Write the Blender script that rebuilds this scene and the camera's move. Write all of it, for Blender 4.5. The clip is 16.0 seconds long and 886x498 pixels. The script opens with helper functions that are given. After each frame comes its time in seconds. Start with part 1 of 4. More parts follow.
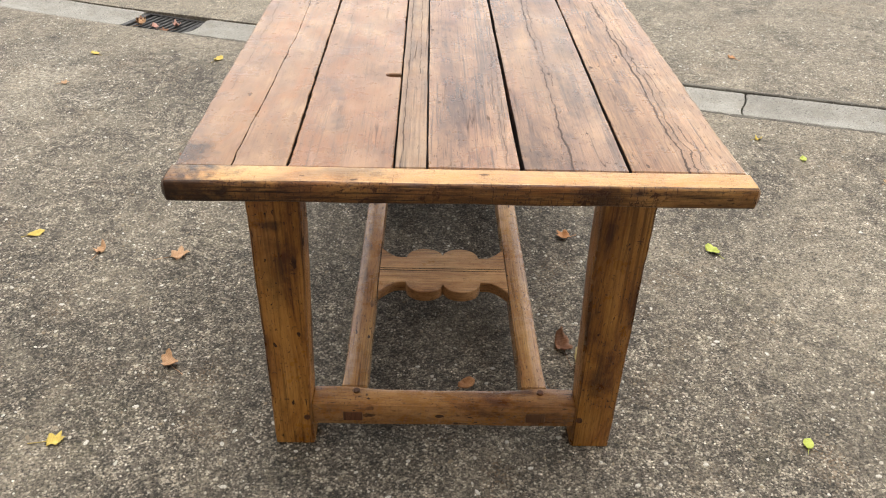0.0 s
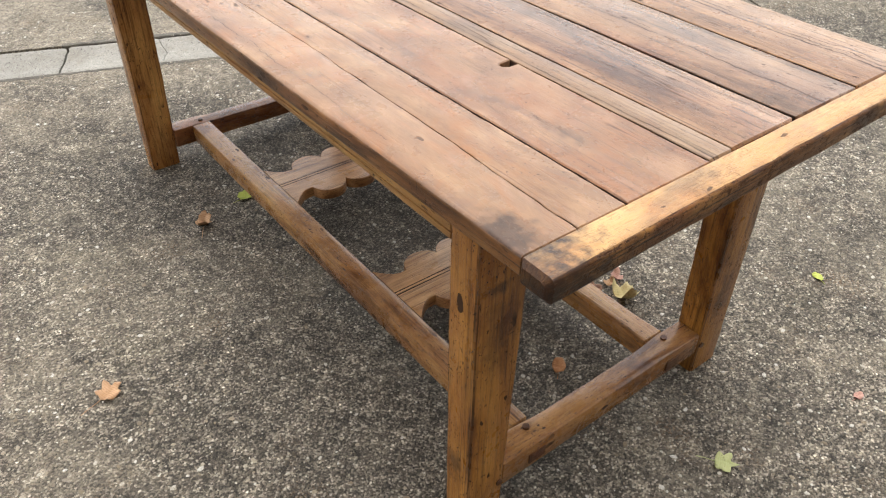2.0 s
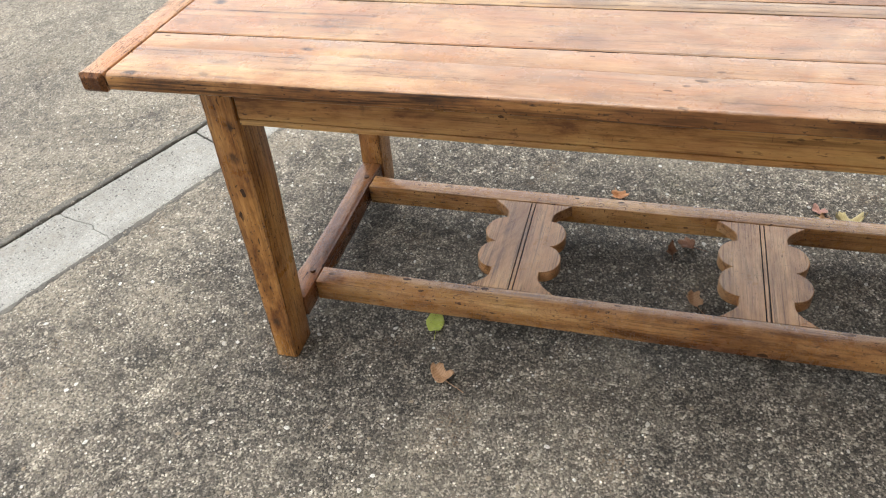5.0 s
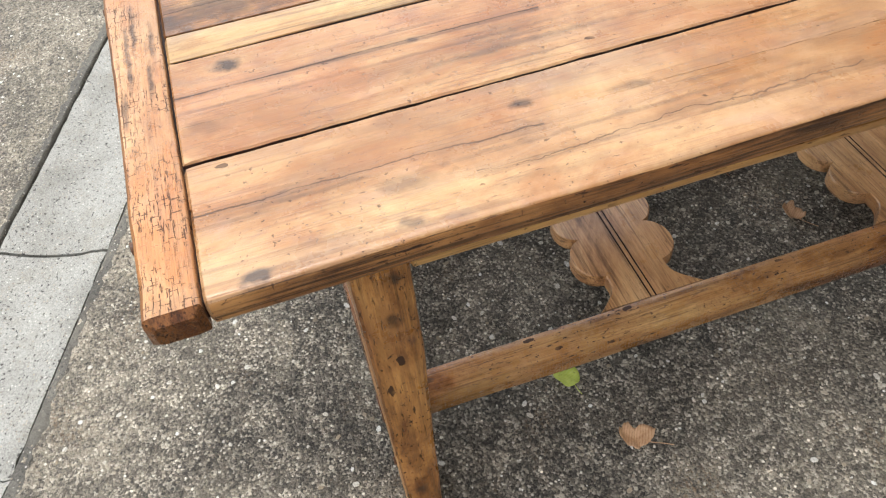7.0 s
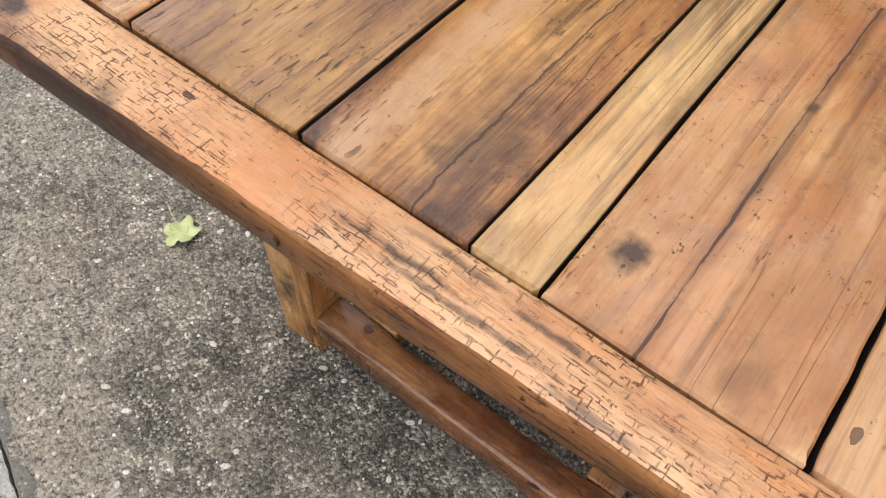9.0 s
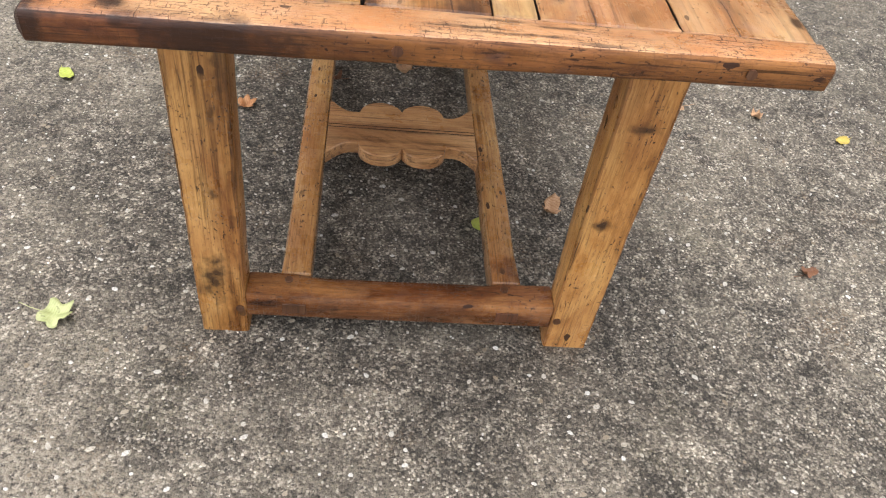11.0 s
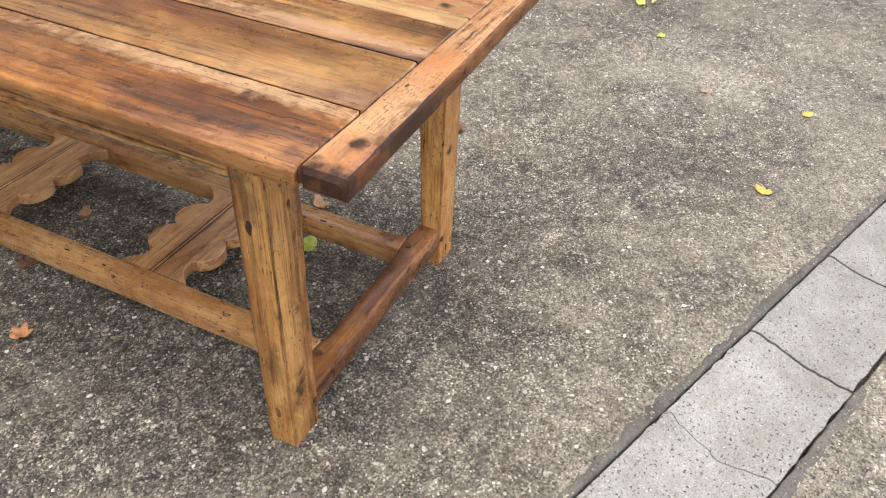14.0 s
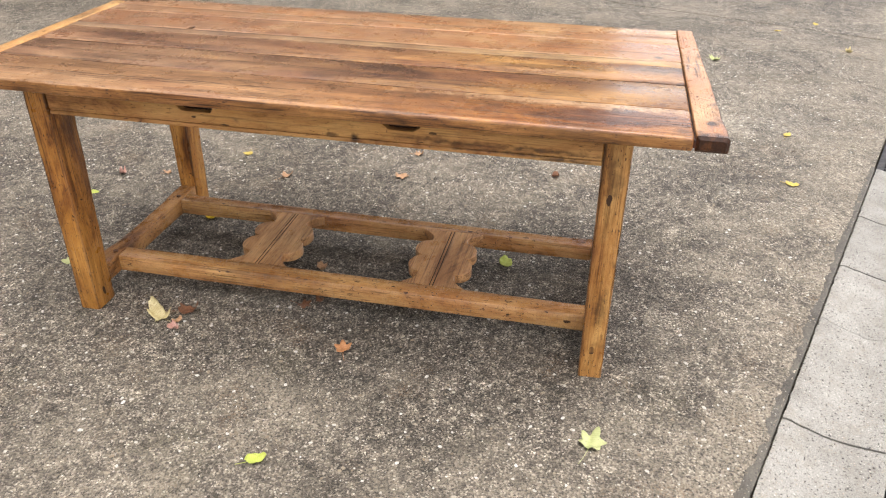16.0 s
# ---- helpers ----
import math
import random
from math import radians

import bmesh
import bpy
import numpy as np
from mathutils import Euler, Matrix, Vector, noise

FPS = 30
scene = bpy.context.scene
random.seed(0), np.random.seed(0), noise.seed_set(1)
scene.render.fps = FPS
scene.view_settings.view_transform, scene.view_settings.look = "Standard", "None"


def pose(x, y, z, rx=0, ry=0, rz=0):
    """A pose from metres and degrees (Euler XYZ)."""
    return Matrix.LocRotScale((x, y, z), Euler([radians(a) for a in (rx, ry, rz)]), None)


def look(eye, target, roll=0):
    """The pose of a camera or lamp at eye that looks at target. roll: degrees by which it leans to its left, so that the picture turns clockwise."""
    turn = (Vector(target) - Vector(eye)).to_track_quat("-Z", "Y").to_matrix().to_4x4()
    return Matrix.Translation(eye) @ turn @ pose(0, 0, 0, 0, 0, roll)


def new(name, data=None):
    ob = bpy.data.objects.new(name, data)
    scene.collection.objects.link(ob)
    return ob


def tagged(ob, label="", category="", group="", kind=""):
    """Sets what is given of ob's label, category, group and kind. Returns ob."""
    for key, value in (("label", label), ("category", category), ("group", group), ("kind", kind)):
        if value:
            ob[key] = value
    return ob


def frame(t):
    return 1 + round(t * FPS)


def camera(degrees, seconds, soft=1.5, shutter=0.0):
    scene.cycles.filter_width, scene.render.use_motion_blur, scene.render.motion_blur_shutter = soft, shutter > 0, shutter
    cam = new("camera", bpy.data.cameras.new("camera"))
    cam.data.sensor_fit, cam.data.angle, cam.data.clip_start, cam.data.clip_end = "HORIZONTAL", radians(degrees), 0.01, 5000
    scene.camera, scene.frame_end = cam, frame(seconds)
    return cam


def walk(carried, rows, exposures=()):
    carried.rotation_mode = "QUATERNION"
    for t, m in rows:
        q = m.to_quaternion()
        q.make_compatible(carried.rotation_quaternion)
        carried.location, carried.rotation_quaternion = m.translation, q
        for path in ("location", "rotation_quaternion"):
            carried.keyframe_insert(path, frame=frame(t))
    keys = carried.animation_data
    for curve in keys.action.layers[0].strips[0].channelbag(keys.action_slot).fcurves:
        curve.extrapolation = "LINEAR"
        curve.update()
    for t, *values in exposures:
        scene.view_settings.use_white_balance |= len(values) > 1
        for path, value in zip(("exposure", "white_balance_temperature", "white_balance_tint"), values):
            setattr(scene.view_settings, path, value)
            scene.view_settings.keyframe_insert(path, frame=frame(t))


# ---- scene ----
cam = camera(60.1, 16.0, soft=1.15)
PATH = [
    (0, (-0.063, -1.935, 1.316), (-0.019, -0.274, 0.202), 1.9),
    (0.5, (-0.323, -1.853, 1.311), (-0.034, -0.244, 0.158), 1.4),
    (1, (-0.542, -1.715, 1.29), (0.001, -0.2, 0.103), 1.0),
    (1.5, (-0.722, -1.498, 1.281), (0.059, -0.112, 0.069), 1.1),
    (2, (-0.921, -1.361, 1.286), (0.051, -0.118, 0.057), 0.9),
    (2.5, (-1.124, -1.205, 1.305), (-0.012, -0.097, 0.064), 0.5),
    (2.6, (-1.151, -1.163, 1.304), (-0.016, -0.079, 0.064), 0.3),
    (3, (-1.219, -0.954, 1.283), (-0.008, 0.043, 0.042), -0.5),
    (3.5, (-1.319, -0.705, 1.297), (-0.024, 0.188, 0.062), -1.8),
    (4, (-1.446, -0.475, 1.341), (-0.078, 0.305, 0.108), -3.0),
    (4.2, (-1.474, -0.388, 1.348), (-0.08, 0.342, 0.114), -3.6),
    (6.3, (-1.172, 0.689, 1.273), (0.219, 0.658, -0.163), -6.2),
    (6.5, (-1.074, 0.737, 1.266), (0.285, 0.627, -0.198), -6.3),
    (7, (-0.877, 0.849, 1.244), (0.386, 0.555, -0.278), -6.6),
    (7.5, (-0.723, 0.981, 1.23), (0.405, 0.506, -0.353), -5.8),
    (8, (-0.574, 1.092, 1.212), (0.388, 0.459, -0.424), -3.4),
    (8.5, (-0.39, 1.139, 1.173), (0.416, 0.368, -0.487), -0.4),
    (8.7, (-0.31, 1.147, 1.16), (0.435, 0.321, -0.502), 1.0),
    (10.8, (0.042, 1.701, 1.166), (-0.076, 0.319, -0.275), 10.0),
    (11, (0.072, 1.745, 1.191), (-0.151, 0.353, -0.228), 9.5),
    (11.5, (0.186, 1.854, 1.257), (-0.287, 0.473, -0.111), 7.6),
    (12, (0.366, 1.945, 1.303), (-0.34, 0.629, -0.028), 5.3),
    (12.5, (0.508, 1.868, 1.289), (-0.418, 0.678, -0.025), 3.6),
    (13, (0.701, 1.716, 1.289), (-0.431, 0.708, -0.015), 3.0),
    (13.5, (0.893, 1.597, 1.293), (-0.405, 0.793, 0.001), 3.2),
    (14, (1.092, 1.452, 1.307), (-0.328, 0.836, 0.041), 3.2),
    (14.5, (1.276, 1.2, 1.287), (-0.232, 0.725, 0.062), 3.1),
    (15, (1.533, 0.994, 1.321), (-0.046, 0.601, 0.159), 2.4),
    (15.5, (1.834, 0.869, 1.357), (0.197, 0.509, 0.267), 1.5),
    (16, (2.035, 0.748, 1.387), (0.351, 0.391, 0.369), 0.6),
]
walk(cam, [(t, look(e, g, r)) for t, e, g, r in PATH], exposures=[(0, 1.42, 6900, 10), (3.5, 1.54, 6500, 10), (6.5, 1.60, 6350, 8), (7.5, 1.47, 6300, 9), (8.5, 1.24, 6300, 10.5), (11, 1.53, 6350, 12.5), (12.5, 1.59, 6350, 12), (14.5, 1.57, 6450, 13), (16, 1.64, 6650, 14)])

# ---- light ----
world = bpy.data.worlds.new("overcast_sky")
world.use_nodes = True
scene.world = world
wn, wl = world.node_tree.nodes, world.node_tree.links
sky = wn.new("ShaderNodeTexSky")
sky.sky_type = "NISHITA"
sky.sun_disc = False
sky.sun_elevation, sky.sun_rotation = radians(82), radians(45)
sky.air_density, sky.dust_density, sky.ozone_density = 1.0, 2.7, 1.0
cloud = wn.new("ShaderNodeHueSaturation")
cloud.inputs["Saturation"].default_value = 0.20
wl.new(sky.outputs[0], cloud.inputs["Color"])
wl.new(cloud.outputs[0], wn["Background"].inputs["Color"])
wn["Background"].inputs["Strength"].default_value = 0.150

sun = new("sun", bpy.data.lights.new("sun", "SUN"))
sun.data.energy, sun.data.angle, sun.data.color = 0.28, radians(60), (1.0, 0.95, 0.86)
sun.matrix_world = look((0.35, 0.35, 3.6), (0, 0, 0))


# ---- materials ----
TOP, UNDER = 0.766, 0.734


def tree(name):
    m = bpy.data.materials.new(name)
    m.use_nodes = True
    return m, m.node_tree.nodes, m.node_tree.links, m.node_tree.nodes["Principled BSDF"]


class Net:
    """Short helpers to wire one node material."""

    def __init__(self, name):
        self.m, self.n, self.l, self.out = tree(name)
        self.co = self.n.new("ShaderNodeTexCoord").outputs["Object"]
        self.rand = self.n.new("ShaderNodeObjectInfo").outputs["Random"]

    def put(self, socket, value):
        if hasattr(value, "is_linked"):
            self.l.new(value, socket)
        else:
            socket.default_value = value

    def math(self, op, a, b=0.0, clamp=False):
        k = self.n.new("ShaderNodeMath")
        k.operation, k.use_clamp = op, clamp
        self.put(k.inputs[0], a), self.put(k.inputs[1], b)
        return k.outputs[0]

    def scale(self, v, by, shift=(0, 0, 0)):
        k = self.n.new("ShaderNodeVectorMath")
        k.operation = "MULTIPLY_ADD"
        self.put(k.inputs[0], v), self.put(k.inputs[1], by), self.put(k.inputs[2], shift)
        return k.outputs[0]

    def noise(self, v, scale, detail=4, rough=0.55, distort=0.0):
        k = self.n.new("ShaderNodeTexNoise")
        self.put(k.inputs["Vector"], v)
        k.inputs["Scale"].default_value, k.inputs["Detail"].default_value = scale, detail
        k.inputs["Roughness"].default_value, k.inputs["Distortion"].default_value = rough, distort
        return k.outputs["Fac"]

    def voronoi(self, v, scale, feature="F1"):
        k = self.n.new("ShaderNodeTexVoronoi")
        k.feature = feature
        self.put(k.inputs["Vector"], v)
        k.inputs["Scale"].default_value = scale
        return k

    def wave(self, v, scale, distort, detail=3, dscale=1.0):
        k = self.n.new("ShaderNodeTexWave")
        k.bands_direction = "X"
        self.put(k.inputs["Vector"], v)
        for key, value in (("Scale", scale), ("Distortion", distort), ("Detail", detail), ("Detail Scale", dscale)):
            k.inputs[key].default_value = value
        return k.outputs["Fac"]

    def ramp(self, f, stops, ease="LINEAR"):
        k = self.n.new("ShaderNodeValToRGB")
        k.color_ramp.interpolation = ease
        el = k.color_ramp.elements
        while len(el) < len(stops):
            el.new(0.5)
        for e, (p, c) in zip(el, stops):
            e.position = p
            e.color = (*c, 1) if isinstance(c, tuple) else (c, c, c, 1)
        self.put(k.inputs[0], f)
        return k.outputs[0]

    def mix(self, f, a, b, blend="MIX"):
        k = self.n.new("ShaderNodeMix")
        k.data_type, k.blend_type = "RGBA", blend
        col = lambda c: (*c, 1) if isinstance(c, tuple) else c
        self.put(k.inputs[0], f), self.put(k.inputs[6], col(a)), self.put(k.inputs[7], col(b))
        return k.outputs[2]

    def done(self, color, rough, height=None, depth=0.001, strength=0.6, spec=0.5, metal=0.0):
        self.put(self.out.inputs["Base Color"], color)
        self.put(self.out.inputs["Roughness"], rough)
        self.out.inputs["Specular IOR Level"].default_value = spec
        self.out.inputs["Metallic"].default_value = metal
        if height is not None:
            b = self.n.new("ShaderNodeBump")
            b.inputs["Strength"].default_value, b.inputs["Distance"].default_value = strength, depth
            self.l.new(height, b.inputs["Height"])
            self.l.new(b.outputs[0], self.out.inputs["Normal"])
        return self.m


def wood(name, axis, tones, grey=0.5, pits=0.5, checks=0.0, gloss=0.36, knots=1.0, grain=0.5, ends=None, spots=(), pale=(), satin=False, coat=0.15, spec=0.28, cracks=()):
    """Old waxed pine with the grain along the axis. tones: dark, middle and light colour; ends: the same for the north end.
    spots: black-blue knots and stains at x, y, z, their two half lengths and strength; pale: lighter streaks likewise. cracks: along y at x, from y to y, with sway, half width and strength."""
    w = Net(name)
    dark, mid, light = tones
    shift = w.n.new("ShaderNodeCombineXYZ")
    for i, k in enumerate((7.3, 13.1, 5.7)):
        w.l.new(w.math("MULTIPLY", w.rand, k), shift.inputs[i])
    p = w.scale(w.co, (1, 1, 1), shift.outputs[0])
    i = "xyz".index(axis)

    def along(k, v=None):
        f = [1.0, 1.0, 1.0]
        f[i] = k
        return w.scale(p if v is None else v, tuple(f))

    # broad change of tone, with soft edges along the grain
    broad = w.noise(along(0.50 if satin else 0.30), 6.0 if satin else 7.5, 8, 0.72 if satin else 0.70, 0.8)
    streak = w.noise(along(0.06), 26.0, 4, 0.6, 0.2)
    mottle = w.noise(along(0.45), 24.0, 6, 0.72, 0.3)
    tone = w.math("ADD", w.math("ADD", w.math("MULTIPLY", broad, 0.62), w.math("MULTIPLY", streak, 0.20)), w.math("MULTIPLY", mottle, 0.20))
    stops = lambda c: [(0.34 if satin else 0.41, c[0]), (0.49, c[1]), (0.65 if satin else 0.61, c[2])]
    base = w.ramp(tone, stops(tones))
    if ends:
        cut = w.n.new("ShaderNodeSeparateXYZ")
        w.l.new(w.co, cut.inputs[0])
        far = w.ramp(w.math("ADD", w.math("MULTIPLY", cut.outputs[1], 0.5), w.math("MULTIPLY", broad, 0.5)), [(0.10, 0.0), (0.55, 1.0)])
        base = w.mix(far, base, w.ramp(tone, stops(ends)))
    base = w.mix(1.0, base, w.ramp(w.rand, [(0.0, 0.88), (1.0, 1.10)]), "MULTIPLY")
    # rosy and violet bloom of old wax
    rosy = w.noise(along(0.30), 9.0, 5, 0.62)
    base = w.mix(w.math("MULTIPLY", w.ramp(rosy, [(0.50, 0.0), (0.66, 1.0)]), w.math("ADD", 0.12, w.math("MULTIPLY", far, 0.40)) if satin and ends else 0.24), base, (0.40, 0.145, 0.060) if satin else (0.29, 0.090, 0.045))
    bloom = w.noise(along(0.40), 24.0, 6, 0.66, 0.6)
    base = w.mix(w.math("MULTIPLY", w.ramp(bloom, [(0.56, 0.0), (0.70, 1.0)]), 0.45 if satin else 0.10), base, (0.200, 0.110, 0.085))
    base = w.mix(w.math("MULTIPLY", w.ramp(bloom, [(0.32, 1.0), (0.45, 0.0)]), 0.40 if satin else 0.20), base, tuple(min(0.7, c * k) for c, k in zip(light, (1.02, 0.95, 1.18))))
    if not satin:
        worn = w.noise(along(0.22), 5.5, 7, 0.68, 0.5)
        base = w.mix(w.math("MULTIPLY", w.ramp(worn, [(0.50, 0.0), (0.62, 1.0)]), min(0.75, grain * 0.60)), base, tuple(c * 0.75 for c in dark))
    if satin:
        # worn cream patches and amber glow where old wax is thin or thick
        rub = w.noise(along(0.42), 13.0, 7, 0.70, 0.9)
        base = w.mix(w.math("MULTIPLY", w.ramp(rub, [(0.52, 0.0), (0.64, 1.0)]), 0.42), base, tuple(min(0.75, c * k) for c, k in zip(light, (1.05, 1.02, 1.00))))
        base = w.mix(w.math("MULTIPLY", w.ramp(rub, [(0.36, 1.0), (0.50, 0.0)]), 0.60), base, tuple(c * k for c, k in zip(mid, (1.16, 0.82, 0.46))))
        cloud_v = w.noise(along(0.55), 5.2, 6, 0.70, 1.0)
        base = w.mix(w.math("MULTIPLY", w.ramp(cloud_v, [(0.55, 0.0), (0.70, 1.0)]), 0.45), base, (0.150, 0.098, 0.078))
    # grain lines: wide arched rings in places, fine dark threads in others
    bend = w.n.new("ShaderNodeVectorRotate")
    bend.inputs["Axis"].default_value, bend.inputs["Angle"].default_value = (0, 0, 1), radians(90 if axis == "x" else 0)
    w.l.new(along(0.06), bend.inputs["Vector"])
    rings = w.wave(bend.outputs[0], 34.0, 13.0, 4, 1.6)
    where = w.ramp(w.noise(along(0.30), 8.0, 4, 0.6), [(0.48, 0.0), (0.62, 1.0)])
    thread = w.noise(along(0.020), 230.0, 5, 0.65)
    hair = w.noise(along(0.025), 520.0, 3, 0.6)
    lines = w.math("MAXIMUM", w.math("MULTIPLY", w.ramp(rings, [(0.55, 0.0), (0.95, 0.30 if satin else 0.55)]), where),
                   w.math("MULTIPLY", w.ramp(thread, [(0.52, 0.0), (0.64, 1.0)]), w.math("SUBTRACT", 1.10, where)))
    lines = w.math("MAXIMUM", lines, w.ramp(hair, [(0.54, 0.0), (0.70, 0.60)]))
    base = w.mix(w.math("MULTIPLY", lines, grain * 0.65 if satin else grain), base, tuple(c * 0.40 for c in dark))
    # deeper furrows of soft early wood, in swathes
    furrow = w.math("MULTIPLY", w.ramp(w.noise(along(0.014), 120.0, 4, 0.6, 0.15), [(0.53, 0.0), (0.60, 1.0)]), w.ramp(w.noise(along(0.22), 10.0, 4, 0.65), [(0.46, 0.0), (0.58, 1.0)]))
    base = w.mix(w.math("MULTIPLY", furrow, min(0.85, grain * (0.7 if satin else 1.0))), base, tuple(c * 0.45 for c in dark))
    lines = w.math("MAXIMUM", lines, furrow)
    gleam = w.ramp(hair, [(0.30, 0.30), (0.44, 0.0)])
    base = w.mix(w.math("MULTIPLY", gleam, grain), base, light)
    # grey weathering
    stain = w.noise(along(0.5), 8.0, 6, 0.66)
    base = w.mix(w.math("MULTIPLY", w.ramp(stain, [(0.53, 0.0), (0.68, 1.0)]), grey), base, (0.098, 0.050, 0.028))
    wobble = w.n.new("ShaderNodeTexNoise")
    wobble.inputs["Scale"].default_value, wobble.inputs["Detail"].default_value = 46.0, 5.0
    w.l.new(w.co, wobble.inputs["Vector"])

    def blots(rows):
        total = None
        for x, y, z, ru, rv, k in rows:
            half = {0: (ru, rv, rv), 1: (rv, ru, rv), 2: (rv, rv, ru)}[i]
            inv = tuple(0.58 / h for h in half)
            v = w.scale(w.co, inv, tuple(-c * q for c, q in zip((x, y, z), inv)))
            v = w.scale(wobble.outputs["Color"], (1.6, 1.6, 1.6), v)
            v = w.scale(v, (1, 1, 1), (-0.8, -0.8, -0.8))
            m = w.n.new("ShaderNodeVectorMath")
            m.operation = "LENGTH"
            w.l.new(v, m.inputs[0])
            f = w.math("MULTIPLY", w.ramp(m.outputs["Value"], [(0.30, 1.0), (0.52, 0.55), (0.85, 0.0)]), k)
            total = f if total is None else w.math("MAXIMUM", total, f)
        return w.math("MULTIPLY", total, w.ramp(mottle, [(0.32, 0.60), (0.52, 1.0)]))

    if pale:
        base = w.mix(blots(pale), base, light)
    # scattered knots with a dark heart and a halo
    heart = w.voronoi(along(0.55), 6.0)
    d = w.math("ADD", heart.outputs["Distance"], w.math("MULTIPLY", w.math("SUBTRACT", w.noise(p, 30, 3), 0.5), 0.10))
    sep = w.n.new("ShaderNodeSeparateColor")
    w.l.new(heart.outputs["Color"], sep.inputs[0])
    some = w.math("MULTIPLY", w.math("GREATER_THAN", sep.outputs[0], 0.45), knots)
    base = w.mix(w.math("MULTIPLY", w.math("MULTIPLY", w.ramp(d, [(0.02, 1.0), (0.11, 0.0)]), some), 0.50), base, (0.120, 0.045, 0.018))
    base = w.mix(w.math("MULTIPLY", w.math("MULTIPLY", w.ramp(d, [(0.01, 1.0), (0.045, 0.0)]), some), 0.85), base, (0.030, 0.013, 0.007))
    if spots:
        base = w.mix(blots(spots), base, (0.026, 0.012, 0.007))
    # dents, scratches and worm marks
    dash = w.noise(along(0.18), 250.0, 3, 0.55)
    cross = w.noise(w.scale(p, tuple(1.0 if j != (i + 1) % 3 else 0.20 for j in range(3))), 200.0, 2, 0.5)
    dots = w.noise(along(0.8), 150.0 if pits > 0.95 else 175.0, 3, 0.6)
    zone = w.ramp(w.noise(p, 9.0, 4, 0.6), [(0.42, 0.30 if pits > 0.95 else 0.20), (0.57, 1.0)])
    pit = w.math("MAXIMUM", w.ramp(dash, [(0.66, 0.0), (0.73, 0.8)] if satin else [(0.62, 0.0), (0.67, 0.9)]), w.ramp(dots, [(0.625, 0.0), (0.68, 1.0)] if pits > 0.95 else [(0.645, 0.0), (0.705, 0.9)]))
    pit = w.math("MAXIMUM", pit, w.ramp(cross, [(0.70, 0.0), (0.75, 0.8)]))
    pit = w.math("MULTIPLY", w.math("MULTIPLY", pit, zone), pits)
    # worm holes and small bruises, crisp and few
    hole = w.voronoi(w.scale(wobble.outputs["Color"], (0.010, 0.010, 0.010), along(0.42)), 40.0 if axis == "z" else 62.0)
    hs = w.n.new("ShaderNodeSeparateColor")
    w.l.new(hole.outputs["Color"], hs.inputs[0])
    size = w.ramp(hs.outputs[0], [(0.78, 0.0), (0.80, 0.10), (1.0, 0.33)] if pits > 0.95 else [(0.88, 0.0), (0.90, 0.08), (1.0, 0.24)])
    worm = w.math("MULTIPLY", w.math("LESS_THAN", hole.outputs["Distance"], size), w.ramp(w.noise(p, 5.5, 4, 0.65), [(0.44, 0.0), (0.53, 1.0)]))
    pit = w.math("MAXIMUM", pit, w.math("MULTIPLY", worm, min(1.0, pits * 0.95)))
    if cracks:
        split = w.n.new("ShaderNodeSeparateXYZ")
        w.l.new(w.co, split.inputs[0])
        sway = w.noise(w.scale(w.co, (0.6, 1, 1)), 7.0, 6, 0.66)
        fine = w.noise(along(0.25), 60.0, 4, 0.65)
        for x, y0, y1, amp, half, k in cracks:
            off = w.math("ABSOLUTE", w.math("ADD", w.math("SUBTRACT", split.outputs[0], x), w.math("MULTIPLY", w.math("SUBTRACT", sway, 0.5), amp)))
            wide = w.math("MULTIPLY", w.ramp(fine, [(0.34, 0.15), (0.60, 1.0)]), half * 2)
            line = w.math("LESS_THAN", off, wide)
            span = w.math("MULTIPLY", w.math("GREATER_THAN", split.outputs[1], y0), w.math("LESS_THAN", split.outputs[1], y1))
            halo = w.math("MULTIPLY", w.math("MULTIPLY", w.ramp(off, [(0.001, 1.0), (0.012, 0.0)]), span), 0.35 * k)
            base = w.mix(halo, base, tuple(c * 0.7 for c in dark))
            pit = w.math("MAXIMUM", pit, w.math("MULTIPLY", w.math("MULTIPLY", line, span), k))
    shake = w.ramp(w.math("ABSOLUTE", w.math("SUBTRACT", w.noise(along(0.030), 30.0, 3, 0.5, 0.2), 0.5)), [(0.0015, 1.0), (0.0055, 0.0)])
    shake = w.math("MULTIPLY", shake, w.ramp(w.noise(along(0.25), 9.0, 3), [(0.54, 0.0), (0.60, 1.0)]))
    pit = w.math("MAXIMUM", pit, w.math("MULTIPLY", shake, min(1.0, grain * 1.2)))
    # knocks: sparse larger gouges with a soft dark rim
    knock = w.voronoi(along(0.60), 17.0)
    kd = w.math("ADD", knock.outputs["Distance"], w.math("MULTIPLY", w.math("SUBTRACT", w.noise(along(0.4), 120, 3), 0.5), 0.30))
    ks = w.n.new("ShaderNodeSeparateColor")
    w.l.new(knock.outputs["Color"], ks.inputs[0])
    chosen = w.math("MULTIPLY", w.math("GREATER_THAN", ks.outputs[1], 0.90 if axis == "z" else 0.74), pits)
    base = w.mix(w.math("MULTIPLY", w.math("MULTIPLY", w.ramp(kd, [(0.02, 1.0), (0.17, 0.0)]), chosen), 0.45), base, (0.085, 0.050, 0.046))
    pit = w.math("MAXIMUM", pit, w.math("MULTIPLY", w.ramp(kd, [(0.010, 0.9), (0.045, 0.0)]), chosen))
    base = w.mix(pit, base, (0.036, 0.016, 0.009))
